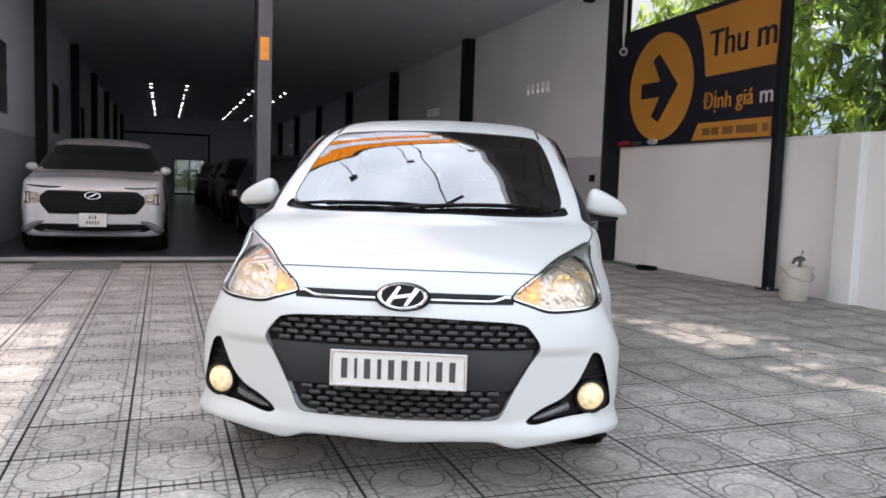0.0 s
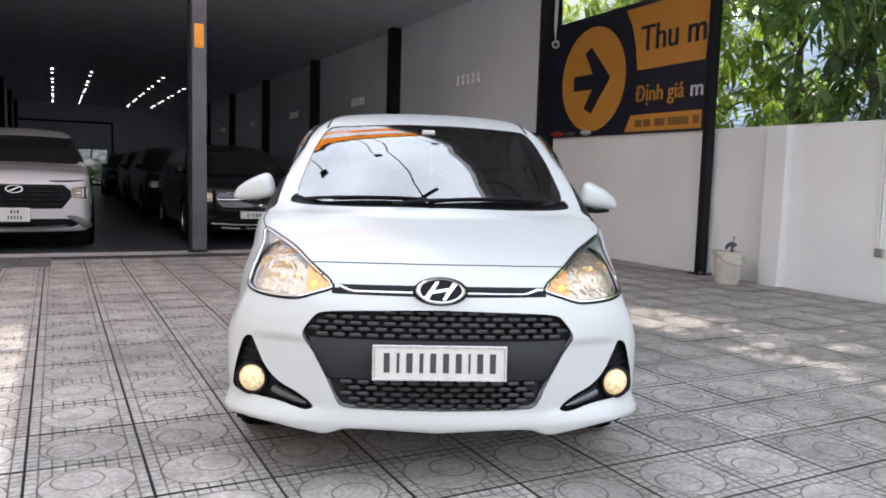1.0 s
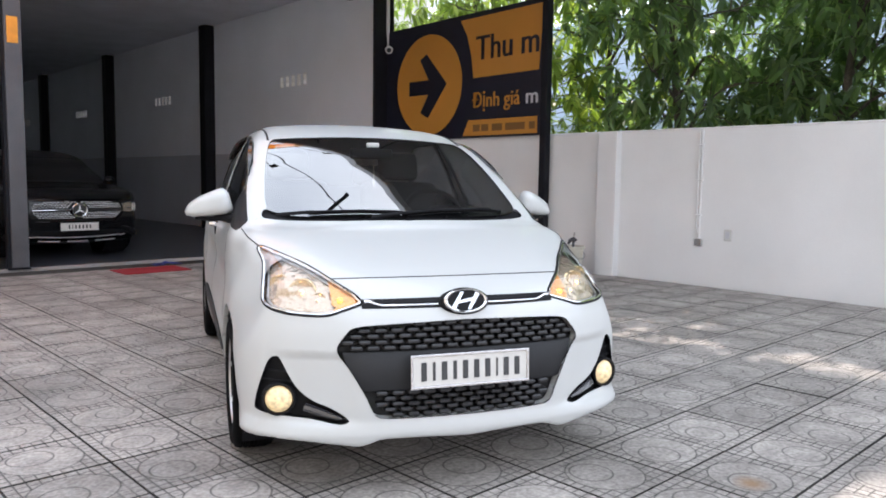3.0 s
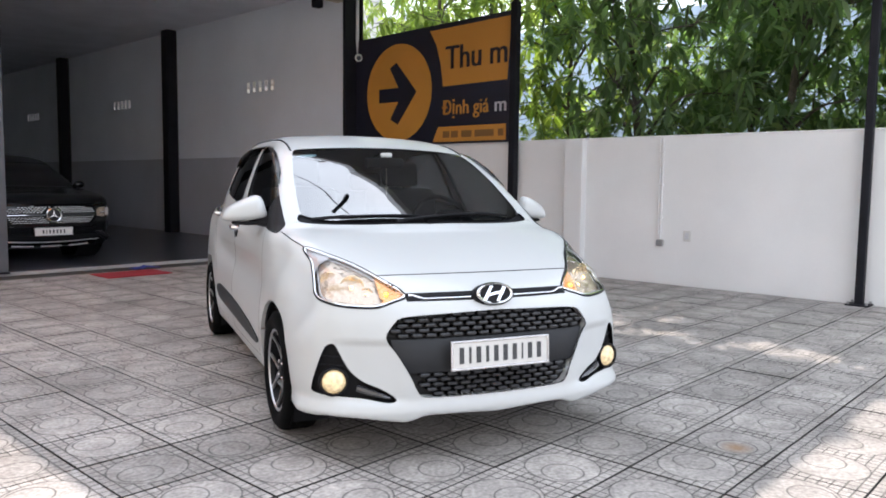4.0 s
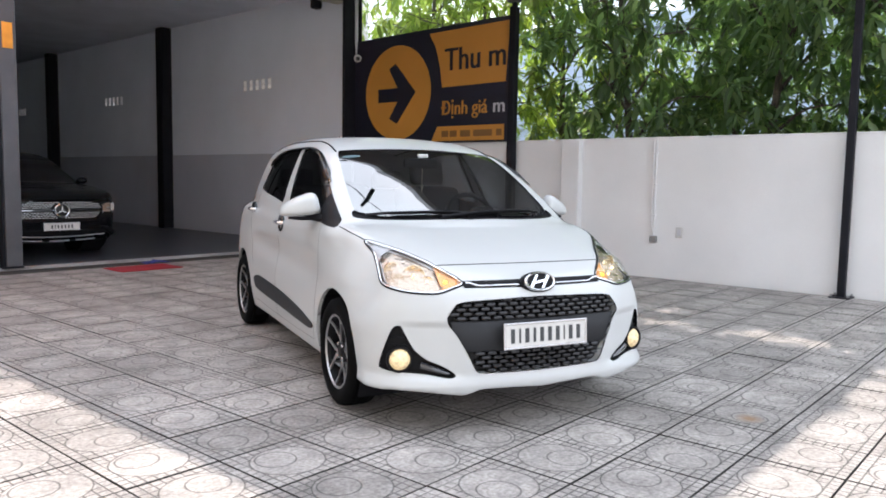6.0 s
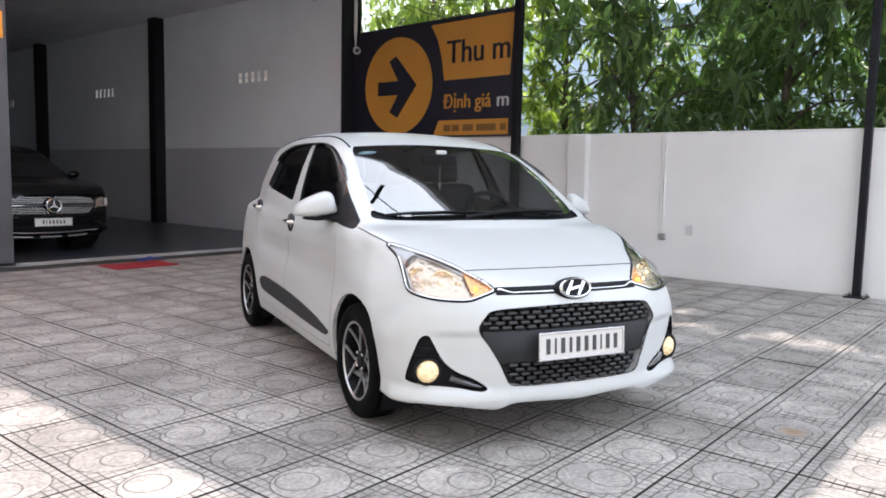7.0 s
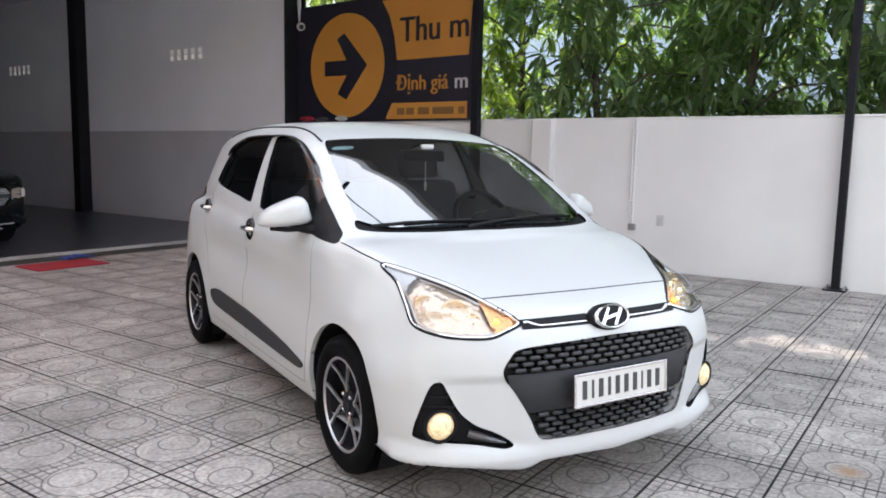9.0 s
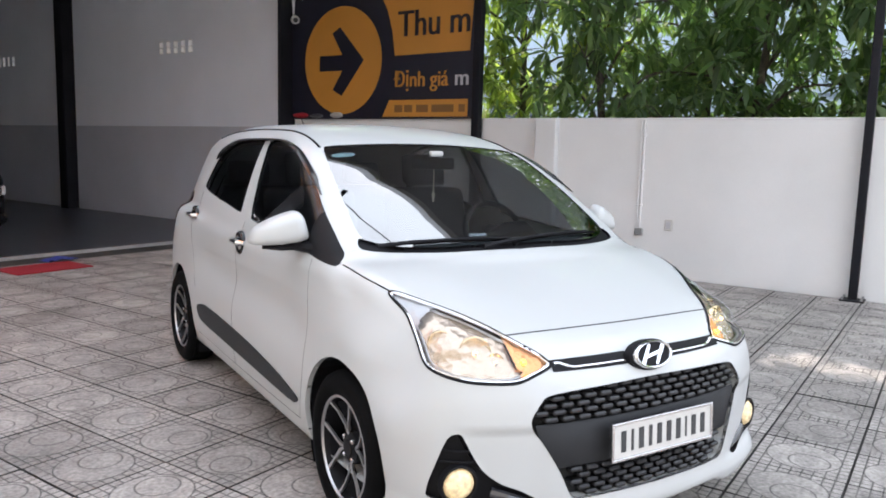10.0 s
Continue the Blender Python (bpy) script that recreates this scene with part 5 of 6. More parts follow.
for name, y, top, label in (("sign_post", 6.97, 3.72, "black steel post at the end of the banner"), ("fence_post", 2.48, 4.66, "tall black steel post in front of the white wall")):
    p = empty(name, pose(6.76, y, 0), label, "post")
    half = .054 if name == "sign_post" else .040
    box("post_shaft", -half, half, -half, half, 0, top, STEEL_DARK, p, .006)
    box("base_plate", -.11, .11, -.11, .11, 0, .015, STEEL_DARK, p, .003)
    for sx in (-.085, .085):
        for sy in (-.085, .085):
            part("bolt", lathe_bm([(0, .04), (.012, .04), (.014, .015), (.014, .01)], 6, Matrix.Translation((sx, sy, 0))), GALV, p)
    if name == "sign_post":
        head = box("flood_light", -.10, .06, -.09, .09, 3.78, 3.94, STEEL_GREY, p, .02)
        box("light_arm", -.03, .03, -.03, .03, 3.70, 3.80, STEEL_DARK, p)
        box("light_glass", -.115, -.098, -.07, .07, 3.80, 3.92, BUCKET, head, .004)

sign = empty("banner_sign", pose(6.83, 0, 0), "dark banner with an orange arrow disc and orange lettering", "sign")
SIGN = Matrix(((0, 0, -1, 0), (-1, 0, 0, 0), (0, 1, 0, 0), (0, 0, 0, 1)))      # u runs along -y, v up, w towards the yard


def on_sign(name, outline, mat, lift, parent):
    """Outline in (y, z), as a thin sheet lifted off the banner."""
    return part(name, prism_bm([(-y, z) for y, z in outline], .003, Matrix.Translation((-lift, 0, 0)) @ SIGN), mat, parent)


panel = part("banner_panel", prism_bm([(-10.40, 1.80), (-7.025, 1.80), (-7.025, 3.63), (-10.40, 3.58)], .03, SIGN), NAVY, sign)
for y in (10.37, 9.3, 8.2, 7.09):
    box("banner_frame", .0, .03, y - .02, y + .02, 1.82, 3.58, STEEL_DARK, sign)
ring = [(9.355 + .75 * math.cos(a), 2.645 + .775 * math.sin(a)) for a in np.linspace(0, 2 * math.pi, 65)[:-1]]
disc = on_sign("orange_disc", ring, ORANGE, .031, sign)
arrow = [(9.355 + y, 2.645 + z) for y, z in ((.445, .08), (-.01, .08), (.19, .40), (.04, .48), (-.42, -.005), (.0, -.51), (.18, -.42), (-.01, -.145), (.445, -.145))]
on_sign("arrow", arrow, NAVY, .035, disc)
on_sign("orange_block", [(8.37, 2.67), (7.13, 2.68), (7.07, 3.56), (8.65, 3.53), (8.51, 3.3), (8.42, 3.0)], ORANGE, .031, sign)
strip = on_sign("orange_strip", [(8.58, 1.83), (7.14, 1.83), (7.14, 2.06), (8.46, 2.06)], ORANGE, .031, sign)


def fitted(text, y0, y1, v, size, mat):
    """Lettering in the built-in font, drawn out to run from y0 to y1; a mesh for each letter."""
    cu = bpy.data.curves.new("letter", "FONT")
    cu.body, cu.size, cu.extrude = text, size, .001
    tmp = new("letter", cu)
    bpy.context.view_layer.update()
    whole = bpy.data.meshes.new_from_object(tmp.evaluated_get(bpy.context.evaluated_depsgraph_get()))
    bpy.data.objects.remove(tmp)
    pts = np.array([tuple(q.co) for q in whole.vertices])
    group = np.arange(len(pts))
    for _ in range(60):
        for e in whole.edges:
            a, b = e.vertices
            group[a] = group[b] = min(group[a], group[b])
        if all(group[e.vertices[0]] == group[e.vertices[1]] for e in whole.edges):
            break
    spans = sorted((pts[group == g, 0].min(), pts[group == g, 0].max(), g) for g in set(group))
    sets = []
    for lo, hi, g in spans:
        if sets and lo < sets[-1][1] - .3 * (hi - lo):
            sets[-1][1] = max(hi, sets[-1][1])
            sets[-1][2].add(g)
        else:
            sets.append([lo, hi, {g}])
    m = Matrix.Translation((-.036, 0, 0)) @ SIGN @ Matrix.Translation((-y0, v, 0)) @ Matrix.Diagonal(((y0 - y1) / pts[:, 0].max(), 1, 1, 1))
    for _, _, ids in sets:
        keep = [i for i in range(len(pts)) if group[i] in ids]
        index = {i: k for k, i in enumerate(keep)}
        f = [[index[i] for i in q.vertices] for q in whole.polygons if q.vertices[0] in index]
        v = pts[keep]
        bold = size * .022
        ob = mesh("letter", np.concatenate([v + (d, 0, k * .0004) for k, d in enumerate((-bold, 0, bold))]), [[i + k * len(v) for i in q] for k in range(3) for q in f], mat, sign)
        ob.matrix_local = m


fitted("Thu m", 8.32, 7.14, 2.92, .50, NAVY)
fitted("Định giá", 8.38, 7.46, 2.24, .30, ORANGE)
fitted("m", 7.36, 7.14, 2.24, .30, VINYL_WHITE)
for y0, y1 in ((8.36, 8.22), (8.19, 8.05), (7.98, 7.78), (7.72, 7.36), (7.28, 7.18)):
    on_sign("bar", [(y0, 1.89), (y1, 1.89), (y1, 1.99), (y0, 1.99)], STRIP_INK, .034, strip)

# ---- loose things in the yard ----
plate = empty("drain_cover", pose(-.97, 9.97, 0), "flat dark steel cover plate before the threshold", "cover")
COVER = material("worn_steel_cover", (.13, .125, .12), .6, .3, grain=.2, size=50, stains=.3, stain_size=4)
for k in range(3):
    box("cover_panel", -.48 + .322 * k, -.163 + .322 * k, -.44, .44, -.004, .007, COVER, plate, .003)
for name, y, size, mat, label, kind in (("red_bag", 10.20, (.07, .16, .045), RED_MAT, "small crumpled red bag on the wall top", "bag"), ("grey_bundle", 9.86, (.06, .13, .035), STEEL_GREY, "grey bundle lying on the wall top", "bundle"),
                                        ("pale_bundle", 9.45, (.06, .12, .045), PVC, "pale bundle lying on the wall top", "bundle")):
    lump = bmesh.new()
    bmesh.ops.create_icosphere(lump, subdivisions=3, radius=1)
    for v in lump.verts:
        k = 1 + .35 * noise.noise(v.co * 1.8 + Vector((y, 0, 0)))
        v.co = (6.79 + v.co.x * size[0] * k * .6, y + v.co.y * size[1] * k, 1.81 + size[2] + max(v.co.z, -1) * size[2] * (k if v.co.z > 0 else 1))
    tagged(part(name, lump, mat, smooth=True), label, kind)
tagged(box("floor_mat", 2.12, 2.94, 9.50, 10.02, .002, .014, RED_MAT, bevel=.005), "red rubber mat before the threshold", "mat")
cloth = bmesh.new()
bmesh.ops.create_grid(cloth, x_segments=14, y_segments=10, size=.5)
for v in cloth.verts:
    v.co = (2.88 + v.co.x * .36, 10.10 + v.co.y * .22, .022 + .035 * max(0, noise.noise(v.co * 5)) + .02 * (1 - abs(v.co.x) * 2))
tagged(part("blue_cloth", cloth, BLUE, smooth=True), "crumpled blue cloth beside the red mat", "cloth")
pail = empty("bucket", pose(6.37, 6.20, 0) @ Matrix.Scale(1.13, 4), "worn cream plastic bucket holding an old tap", "bucket")
part("bucket_body", lathe_bm([(0, .004), (.115, .004), (.12, .012), (.145, .30), (.158, .302), (.160, .33), (.150, .332), (.138, .30), (.113, .03), (0, .025)], 32), BUCKET, pail, smooth=True)
part("bucket_handle", tube_bm(catmull([(.15, 0, .30), (.14, -.09, .24), (0, -.165, .20), (-.14, -.09, .24), (-.15, 0, .30)], 6, False), .005, 6), GALV, pail)
tap = empty("garden_tap", pose(6.41, 6.20, .0), "dark grey water tap on a leaning standpipe in a bucket", "tap")
part("standpipe", tube_bm([(0, 0, .030), (.02, .01, .28), (.05, .02, .46)], .017, 8), STEEL_GREY, tap, smooth=True)
part("tap_body", tube_bm([(.09, .02, .44), (.04, .02, .455), (-.03, .02, .44), (-.06, .02, .40)], [.022, .028, .022, .016], 10), STEEL_GREY, tap, smooth=True)
part("tap_lever", tube_bm([(.05, .02, .46), (.06, .02, .51), (.10, .05, .53)], [.014, .012, .009], 8), GALV, tap)
hose = tagged(part("garden_hose", tube_bm(catmull([(6.55, 10.35, .015), (6.45, 10.1, .013), (6.55, 9.8, .013), (6.48, 9.45, .013), (6.58, 9.2, .013)], 8, False), .013, 8), GREEN_HOSE, smooth=True), "thin green hose lying along the wall foot", "hose")
tagged(part("broom", tube_bm([(6.42, 10.40, .016), (6.40, 10.0, .016)], .014, 8), RED_PAINT, smooth=True), "thin red broom handle lying on the tiles", "broom")
coil = tagged(part("cable_coil", tube_bm([(6.45 + .13 * math.cos(a) * (1 - a * .006), 8.95 + .17 * math.sin(a), .012 + .003 * a) for a in np.linspace(0, 15, 70)], .011, 6), RUBBER, smooth=True), "coil of black cable on the tiles", "cable")


# ---- cars inside the showroom ----
S_PLAN = hermite([0, .4, 1.0, 2.0, 3.6, 4.3, 4.65], [.86, .91, .94, .945, .94, .90, .80])
S_TUCK = hermite([.2, .35, .5, .8, 1.0, 1.15], [.06, .02, .0, .0, .03, .08])
S_NOSE = hermite([.2, .32, .5, .75, .9, .98, 1.05, 1.15], [.13, .05, .01, .0, .02, .07, .25, .8])
S_NOSE_PLAN = hermite([0, .4, .7, .85, .95], [0, .022, .085, .165, .36])
S_HOOD = hermite([0, .2, .6, 1.1, 1.6, 4.65], [.90, 1.00, 1.07, 1.13, 1.14, 1.16])
S_SCREEN = hermite([1.0, 1.15, 1.35, 1.55, 1.68], [.95, 1.20, 1.58, 2.0, 2.5])
S_CABIN = hermite([1.0, 1.15, 1.4, 1.6, 1.7], [.92, .88, .78, .68, .60])
S_ROOF = hermite([1.6, 2.0, 2.6, 3.4, 4.2, 4.6], [1.56, 1.63, 1.67, 1.66, 1.60, 1.5])
S_TAIL = hermite([.2, .5, .9, 1.2, 1.6], [4.52, 4.62, 4.62, 4.50, 4.1])


def suv_solid(x, y, z):
    x = np.abs(x)
    side = x - (S_PLAN(y) - S_TUCK(z))
    nose = (S_NOSE(z) + S_NOSE_PLAN(x) - y) * .8
    low = smax(smax(side, nose, .10), y - S_TAIL(z) + .2 * x**2, .12)
    low = smax(low, (z - S_HOOD(y) + .04 * x**2) * .95, .06)
    low = smax(low, .24 - z, .04)
    cab = smax((S_SCREEN(z) + .28 * x**2 - y) * .55, (x - S_CABIN(z)) * .93, .08)
    cab = smax(smax(cab, y - S_TAIL(z) + .15 * x**2, .1), z - S_ROOF(y) + .08 * x**2, .09)
    return smin(low, smax(cab, .95 - z, .02), .03)


CLADDING = material("grey_cladding", (.17, .17, .175), .5, grain=.1, size=120)
BRIGHT_TRIM = material("bright_trim", (.74, .74, .76), .35, .55)
suv_skin = Shell(suv_solid, .03, (-.08, .14), (1.05, 4.75, 1.78))
for y in (.92, 3.68):
    suv_skin.region("front_arch" if y < 1 else "rear_arch", circle(y, .36, .41), ASIDE, where=lambda p: p[:, 0] > .5, smooth=0)
suv_skin.region("grille", [(0, 0, .86), (.50, 0, .864), (.555, 0, .86), (.575, 0, .85), (.655, 0, .785), (.662, 0, .77), (.662, 0, .70), (.655, 0, .69), (.56, 0, .575), (.54, 0, .556), (.50, 0, .55), (0, 0, .545)], AHEAD, sym=True, where=lambda p: p[:, 1] < .6)
suv_skin.region("intake", [(0, 0, .42), (.5, 0, .42), (.64, 0, .415), (.665, 0, .405), (.74, 0, .355), (.73, 0, .335), (.66, 0, .31), (.6, 0, .305), (0, 0, .305)], AHEAD, sym=True, where=lambda p: p[:, 1] < .6)
suv_skin.region("headlamp", [(.675, 0, .80), (.69, 0, .815), (.80, 0, .835), (.90, 0, .835), (.925, 0, .82), (.925, 0, .70), (.90, 0, .685), (.80, 0, .68), (.70, 0, .69), (.675, 0, .705)], (.35, -.9, 0), where=lambda p: p[:, 1] < .9)
suv_skin.region("slit_lamp", [(.42, 0, .935), (.60, 0, .945), (.82, 0, .975), (.86, 0, .965), (.62, 0, .915), (.44, 0, .915)], (.3, -.9, .3), where=lambda p: p[:, 1] < .9)
suv_skin.region("windscreen", [(0, 1.17, 0), (.4, 1.21, 0), (.68, 1.30, 0), (.785, 1.40, 0), (.705, 1.75, 0), (.645, 2.02, 0), (.3, 1.98, 0), (0, 1.96, 0)], ABOVE, sym=True, where=lambda p: p[:, 2] > 1.0)
suv_skin.region("side_window", [(.8, 1.42, 1.14), (.8, 1.85, 1.42), (.7, 2.15, 1.54), (.7, 3.2, 1.55), (.7, 3.9, 1.45), (.7, 4.1, 1.26), (.8, 3.9, 1.19), (.8, 2.6, 1.15)], ASIDE, where=lambda p: p[:, 0] > .4)
suv_skin.split()


def suv(name, m, paint, lower, label, studs, plate_rows, group=""):
    car = empty(name, m, label, "car", group)
    suv_skin.take(None, paint, car, "body")
    suv_skin.take("windscreen", BLACK_GLOSS, car, inset=.004, label="dark windscreen")
    suv_skin.take("side_window", BLACK_GLOSS, car, inset=.004, sides="pair")
    suv_skin.take("intake", BLACK_PLASTIC, car, inset=.03)
    g = suv_skin.take("grille", BLACK_GLOSS if studs else BLACK_PLASTIC, car, inset=.03)
    for ob, s in zip(suv_skin.take("headlamp", LENS, car, inset=.0, sides="pair"), (1, -1)):
        for x, z0, z1 in ((.775, .70, .815), (.885, .705, .82)):
            a = suv_skin.on_skin(np.array([(x, .15, z0), (x + .004, .15, (z0 + z1) / 2), (x, .15, z1)]), .004) * (s, 1, 1)
            part("lamp_strip", tube_bm(a, .011, 6), PLATE_WHITE, ob, smooth=True)
        a = suv_skin.on_skin(np.array([(.69, .1, .745), (.76, .12, .75)]), .002) * (s, 1, 1)
        part("lamp_bar", tube_bm(a, .012, 6), SATIN, ob, smooth=True)
    suv_skin.take("headlamp", REFLECTOR, car, "lamp_bowl", .03, "pair")
    suv_skin.take("slit_lamp", BLACK_GLOSS if not studs else paint, car, inset=-.001, sides="pair")
    lo = np.array([(x, .02, .282 + (.016 if studs and abs(x) < .55 else 0)) for x in np.linspace(-.70 if studs else -.62, .70 if studs else .62, 19)])
    part("bumper_bar", tube_bm(suv_skin.on_skin(lo, .012), .012 if studs else .022, 8, squash=.6), BRIGHT_TRIM if studs else STEEL_GREY, car, smooth=True)
    for x0 in (-.52, -.14, .24) if studs else ():
        low_line = suv_skin.on_skin(np.array([(x, .06, .250) for x in np.linspace(x0, x0 + .28, 6)]), .012)
        part("bumper_segment", tube_bm(low_line + (0, 0, -.012), .012, 8, squash=.8), BRIGHT_TRIM, car, smooth=True)
    for s in (1, -1):
        side = suv_skin.on_skin(np.array([(.60 * s, .08, .455), (.70 * s, .12, .42), (.78 * s, .2, .37), (.88 * s, .3, .32)]), .002)
        part("bumper_corner", tube_bm(side, [.012, .040, .056, .046], 8), lower, car, smooth=True)
        fin = suv_skin.on_skin(np.array([(.86 * s, .3, .60), (.875 * s, .3, .55), (.87 * s, .3, .49)]), .001)
        part("bumper_vent", tube_bm(fin, [.006, .014, .004], 6), BLACK_PLASTIC, car, smooth=True)
        bm = bmesh.new()
        bmesh.ops.create_uvsphere(bm, u_segments=16, v_segments=10, radius=1, matrix=Matrix.Translation((.93 * s, 1.42, 1.17)) @ Matrix.Diagonal((.085, .07, .062, 1)))
        mirror = part("door_mirror", bm, paint, car, smooth=True)
        part("mirror_foot", tube_bm([(.82 * s, 1.44, 1.11), (.92 * s, 1.43, 1.15)], .03, 8), BLACK_PLASTIC, mirror)
        for y in (.92, 3.68):
            wheel(car, (.84 * s, y, .36), s, .36, .23, 10, RIM_DARK, SATIN)
            part("arch_liner", lathe_bm([(.42, -.2), (.42, .13)], 30, Matrix.Translation((.74 * s, y, .37)) @ Matrix.Rotation(math.pi / 2 * s, 4, "Y")), BLACK_PLASTIC, car)
    part("underbody", box_bm(-.75, .75, .35, 4.3, .20, .34, .03), BLACK_PLASTIC, car)
    if studs:
        sm = bpy.data.meshes.new("stud")
        b = bmesh.new()
        box_bm(-.015, .015, -.012, .01, -.007, .007, .003, b)
        b.to_mesh(sm)
        b.free()
        sm.materials.append(MESH_CHROME)
        poly = np.array([(.45, .865), (.60, .84), (.655, .76), (.60, .64), (.48, .56), (-.48, .56), (-.60, .64), (-.655, .76), (-.60, .84), (-.45, .865)])
        at = np.array([((i + .5 * (k % 2)) * .044, 0, .58 + k * .026) for k in range(11) for i in range(-15, 16)])
        at = at[(Shell.distance(poly, at[:, [0, 2]])[0] < -.02) & (abs(at[:, 2] - .72) > .024) & (np.hypot(at[:, 0], at[:, 2] - .72) > .12)]
        for c in suv_skin.on_skin(at):
            ob = new("grille_stud", sm)
            ob.parent, ob.location = g, c
        line = suv_skin.on_skin(np.array([(x, 0, .72) for x in np.linspace(-.60, .60, 17)]), .008)
        part("grille_blade", tube_bm(line, .02, 8, squash=.7), CHROME, g, smooth=True)
        em = Matrix.Translation((0, -.03, .72)) @ Matrix.Rotation(math.pi / 2, 4, "X")
        part("emblem_ring", lathe_bm([(.085, .0), (.088, .02), (.098, .024), (.108, .018), (.108, -.02)], 32, em), CHROME, g, smooth=True)
        part("emblem_disc", lathe_bm([(0, .012), (.086, .010)], 32, em), BLACK_GLOSS, g)
        for k in range(3):
            a = math.pi / 2 + k * 2 * math.pi / 3
            part("emblem_ray", prism_bm([(.014 * math.cos(a + 1.57), .014 * math.sin(a + 1.57)), (.09 * math.cos(a), .09 * math.sin(a)), (.014 * math.cos(a - 1.57), .014 * math.sin(a - 1.57))], .022, em), CHROME, g)
    else:
        for r in range(5):
            z = .60 + .055 * r
            line = suv_skin.on_skin(np.array([(x, 0, z) for x in np.linspace(-.56, .56, 15)]), -.004)
            part("grille_slat", tube_bm(line, .008, 6), BLACK_PLASTIC, g)
        for x in np.linspace(-.52, .52, 12):
            line = suv_skin.on_skin(np.array([(x, 0, .58), (x, 0, .70), (x, 0, .84)]), -.004)
            part("grille_slat", tube_bm(line, .006, 6), BLACK_PLASTIC, g)
        em = Matrix.Translation((0, -.012, .80)) @ Matrix.Rotation(math.pi / 2, 4, "X") @ Matrix.Diagonal((1, .5, 1, 1))
        part("emblem_ring", lathe_bm([(.082, .0), (.086, .02), (.10, .02), (.104, 0)], 32, em), CHROME, g, smooth=True)
        part("emblem_stroke", prism_bm([(-.07, -.05), (-.04, -.05), (.07, .05), (.04, .05)], .016, em), CHROME, g)
    if plate_rows:
        plate_bars(car, (0, -.03, .475), 0, *plate_rows)
    return car


suv("white_suv", pose(-.90, 11.2, FLOOR_Z) @ Matrix.Diagonal((1, 1, 1.015, 1)), WHITE_SUV_PAINT, CLADDING, "white sport utility car parked inside the showroom", False,
    (.33, .165, [(.037, .045, [.022, .014, .022]), (-.035, .045, [.018, .018, .018, .018, .018])]))
suv("black_suv", pose(2.33, 11.75, FLOOR_Z) @ Matrix.Diagonal((1, 1, .945, 1)), BLACK_PAINT, BLACK_PLASTIC, "black sport utility car with a studded chrome grille", True,
    (.50, .11, [(0, .055, [.022, .012, .022, .024, .022, .022, .022])]))
row_car = suv("dark_suv", pose(2.3, 18.2, FLOOR_Z), BLACK_PAINT, BLACK_PLASTIC, "dark sport utility car in the unlit row behind", False, None, "parked cars in the row")
for x, y in ((2.4, 24.2), (2.2, 30.2), (5.0, 27.0), (5.1, 34.0)):
    copy_thing(row_car, pose(x, y, FLOOR_Z))

# ---- street side and neighbours ----
def house(name, x0, x1, y0, y1, top, mat, label, floors, bays):
    h = empty(name, pose(0, 0, 0), label, "building")
    box("wall", x0, x1, y0, y1, 0, top, mat, h, 0)
    box("parapet", x0 - .15, x1 + .15, y0 - .15, y1 + .15, top, top + .35, mat, h, 0)
    for f in range(floors):
        for b in range(bays):
            y = y0 + (b + .5) * (y1 - y0) / bays
            z = 1.2 + f * (top - .5) / floors
            w = box("window", x0 - .04, x0 + .02, y - .6, y + .6, z, z + 1.4, WINDOW_DARK, h, 0)
            box("sill", x0 - .14, x0, y - .7, y + .7, z - .1, z, mat, w, 0)
        box("floor_band", x0 - .08, x0, y0, y1, 3.1 + f * (top - .5) / floors - .25, 3.1 + f * (top - .5) / floors, mat, h, 0)
    return h


house("pale_house", 17.0, 26.0, -9.0, 20.0, 5.4, BUILDING, "low pale blue rendered house behind the trees", 1, 9)
house("beige_house", 12.0, 20.0, 24.0, 36.0, 9.0, BUILDING_BEIGE, "beige rendered house behind the showroom trees", 3, 5)
house("street_house", 26.0, 36.0, -30.0, -2.0, 8.0, BUILDING_BEIGE, "low beige house down the street", 2, 8)

# awning over the showroom front
roof = empty("carport_roof", pose(0, 0, 0), "dark sheet carport roof along the boundary wall", "roof")
box("roof_sheet", 2.88, 7.02, 2.27, FRONT_Y - .13, 4.66, 4.70, CARPORT, roof, 0)
box("gutter", 2.76, 2.885, 2.22, FRONT_Y - .13, 4.50, 4.72, GALV, roof, .01)
box("front_beam", 2.89, 7.02, 2.22, 2.27, 4.52, 4.70, STEEL_DARK, roof, .004)
aw = empty("awning", pose(0, 0, 0), "pale grey cloth awning with an orange edge over the forecourt", "awning")
n = 6
for i in range(n):
    y0, y1 = 6.95 + (FRONT_Y - .12 - 6.95) * i / n, 6.95 + (FRONT_Y - .12 - 6.95) * (i + 1) / n
    z0, z1 = 4.78 + .9 * i / n, 4.78 + .9 * (i + 1) / n
    part("awning_strip", prism_bm([(y0, z0), (y1, z1), (y1, z1 + .02), (y0, z0 + .02)], 8.9, Matrix(((0, 0, 1, -4.4), (1, 0, 0, 0), (0, 1, 0, 0), (0, 0, 0, 1)))), AWNING_ORANGE if i in (0, 2) else AWNING_GREY, aw)
part("awning_bar", tube_bm([(-4.4, 6.95, 4.78), (4.5, 6.95, 4.78)], .03, 8), STEEL_GREY, aw)
for x in (-4.2, 4.3):
    part("awning_arm", tube_bm([(x, 6.98, 4.78), (x, FRONT_Y - .12, 4.75)], .025, 8), STEEL_GREY, aw)


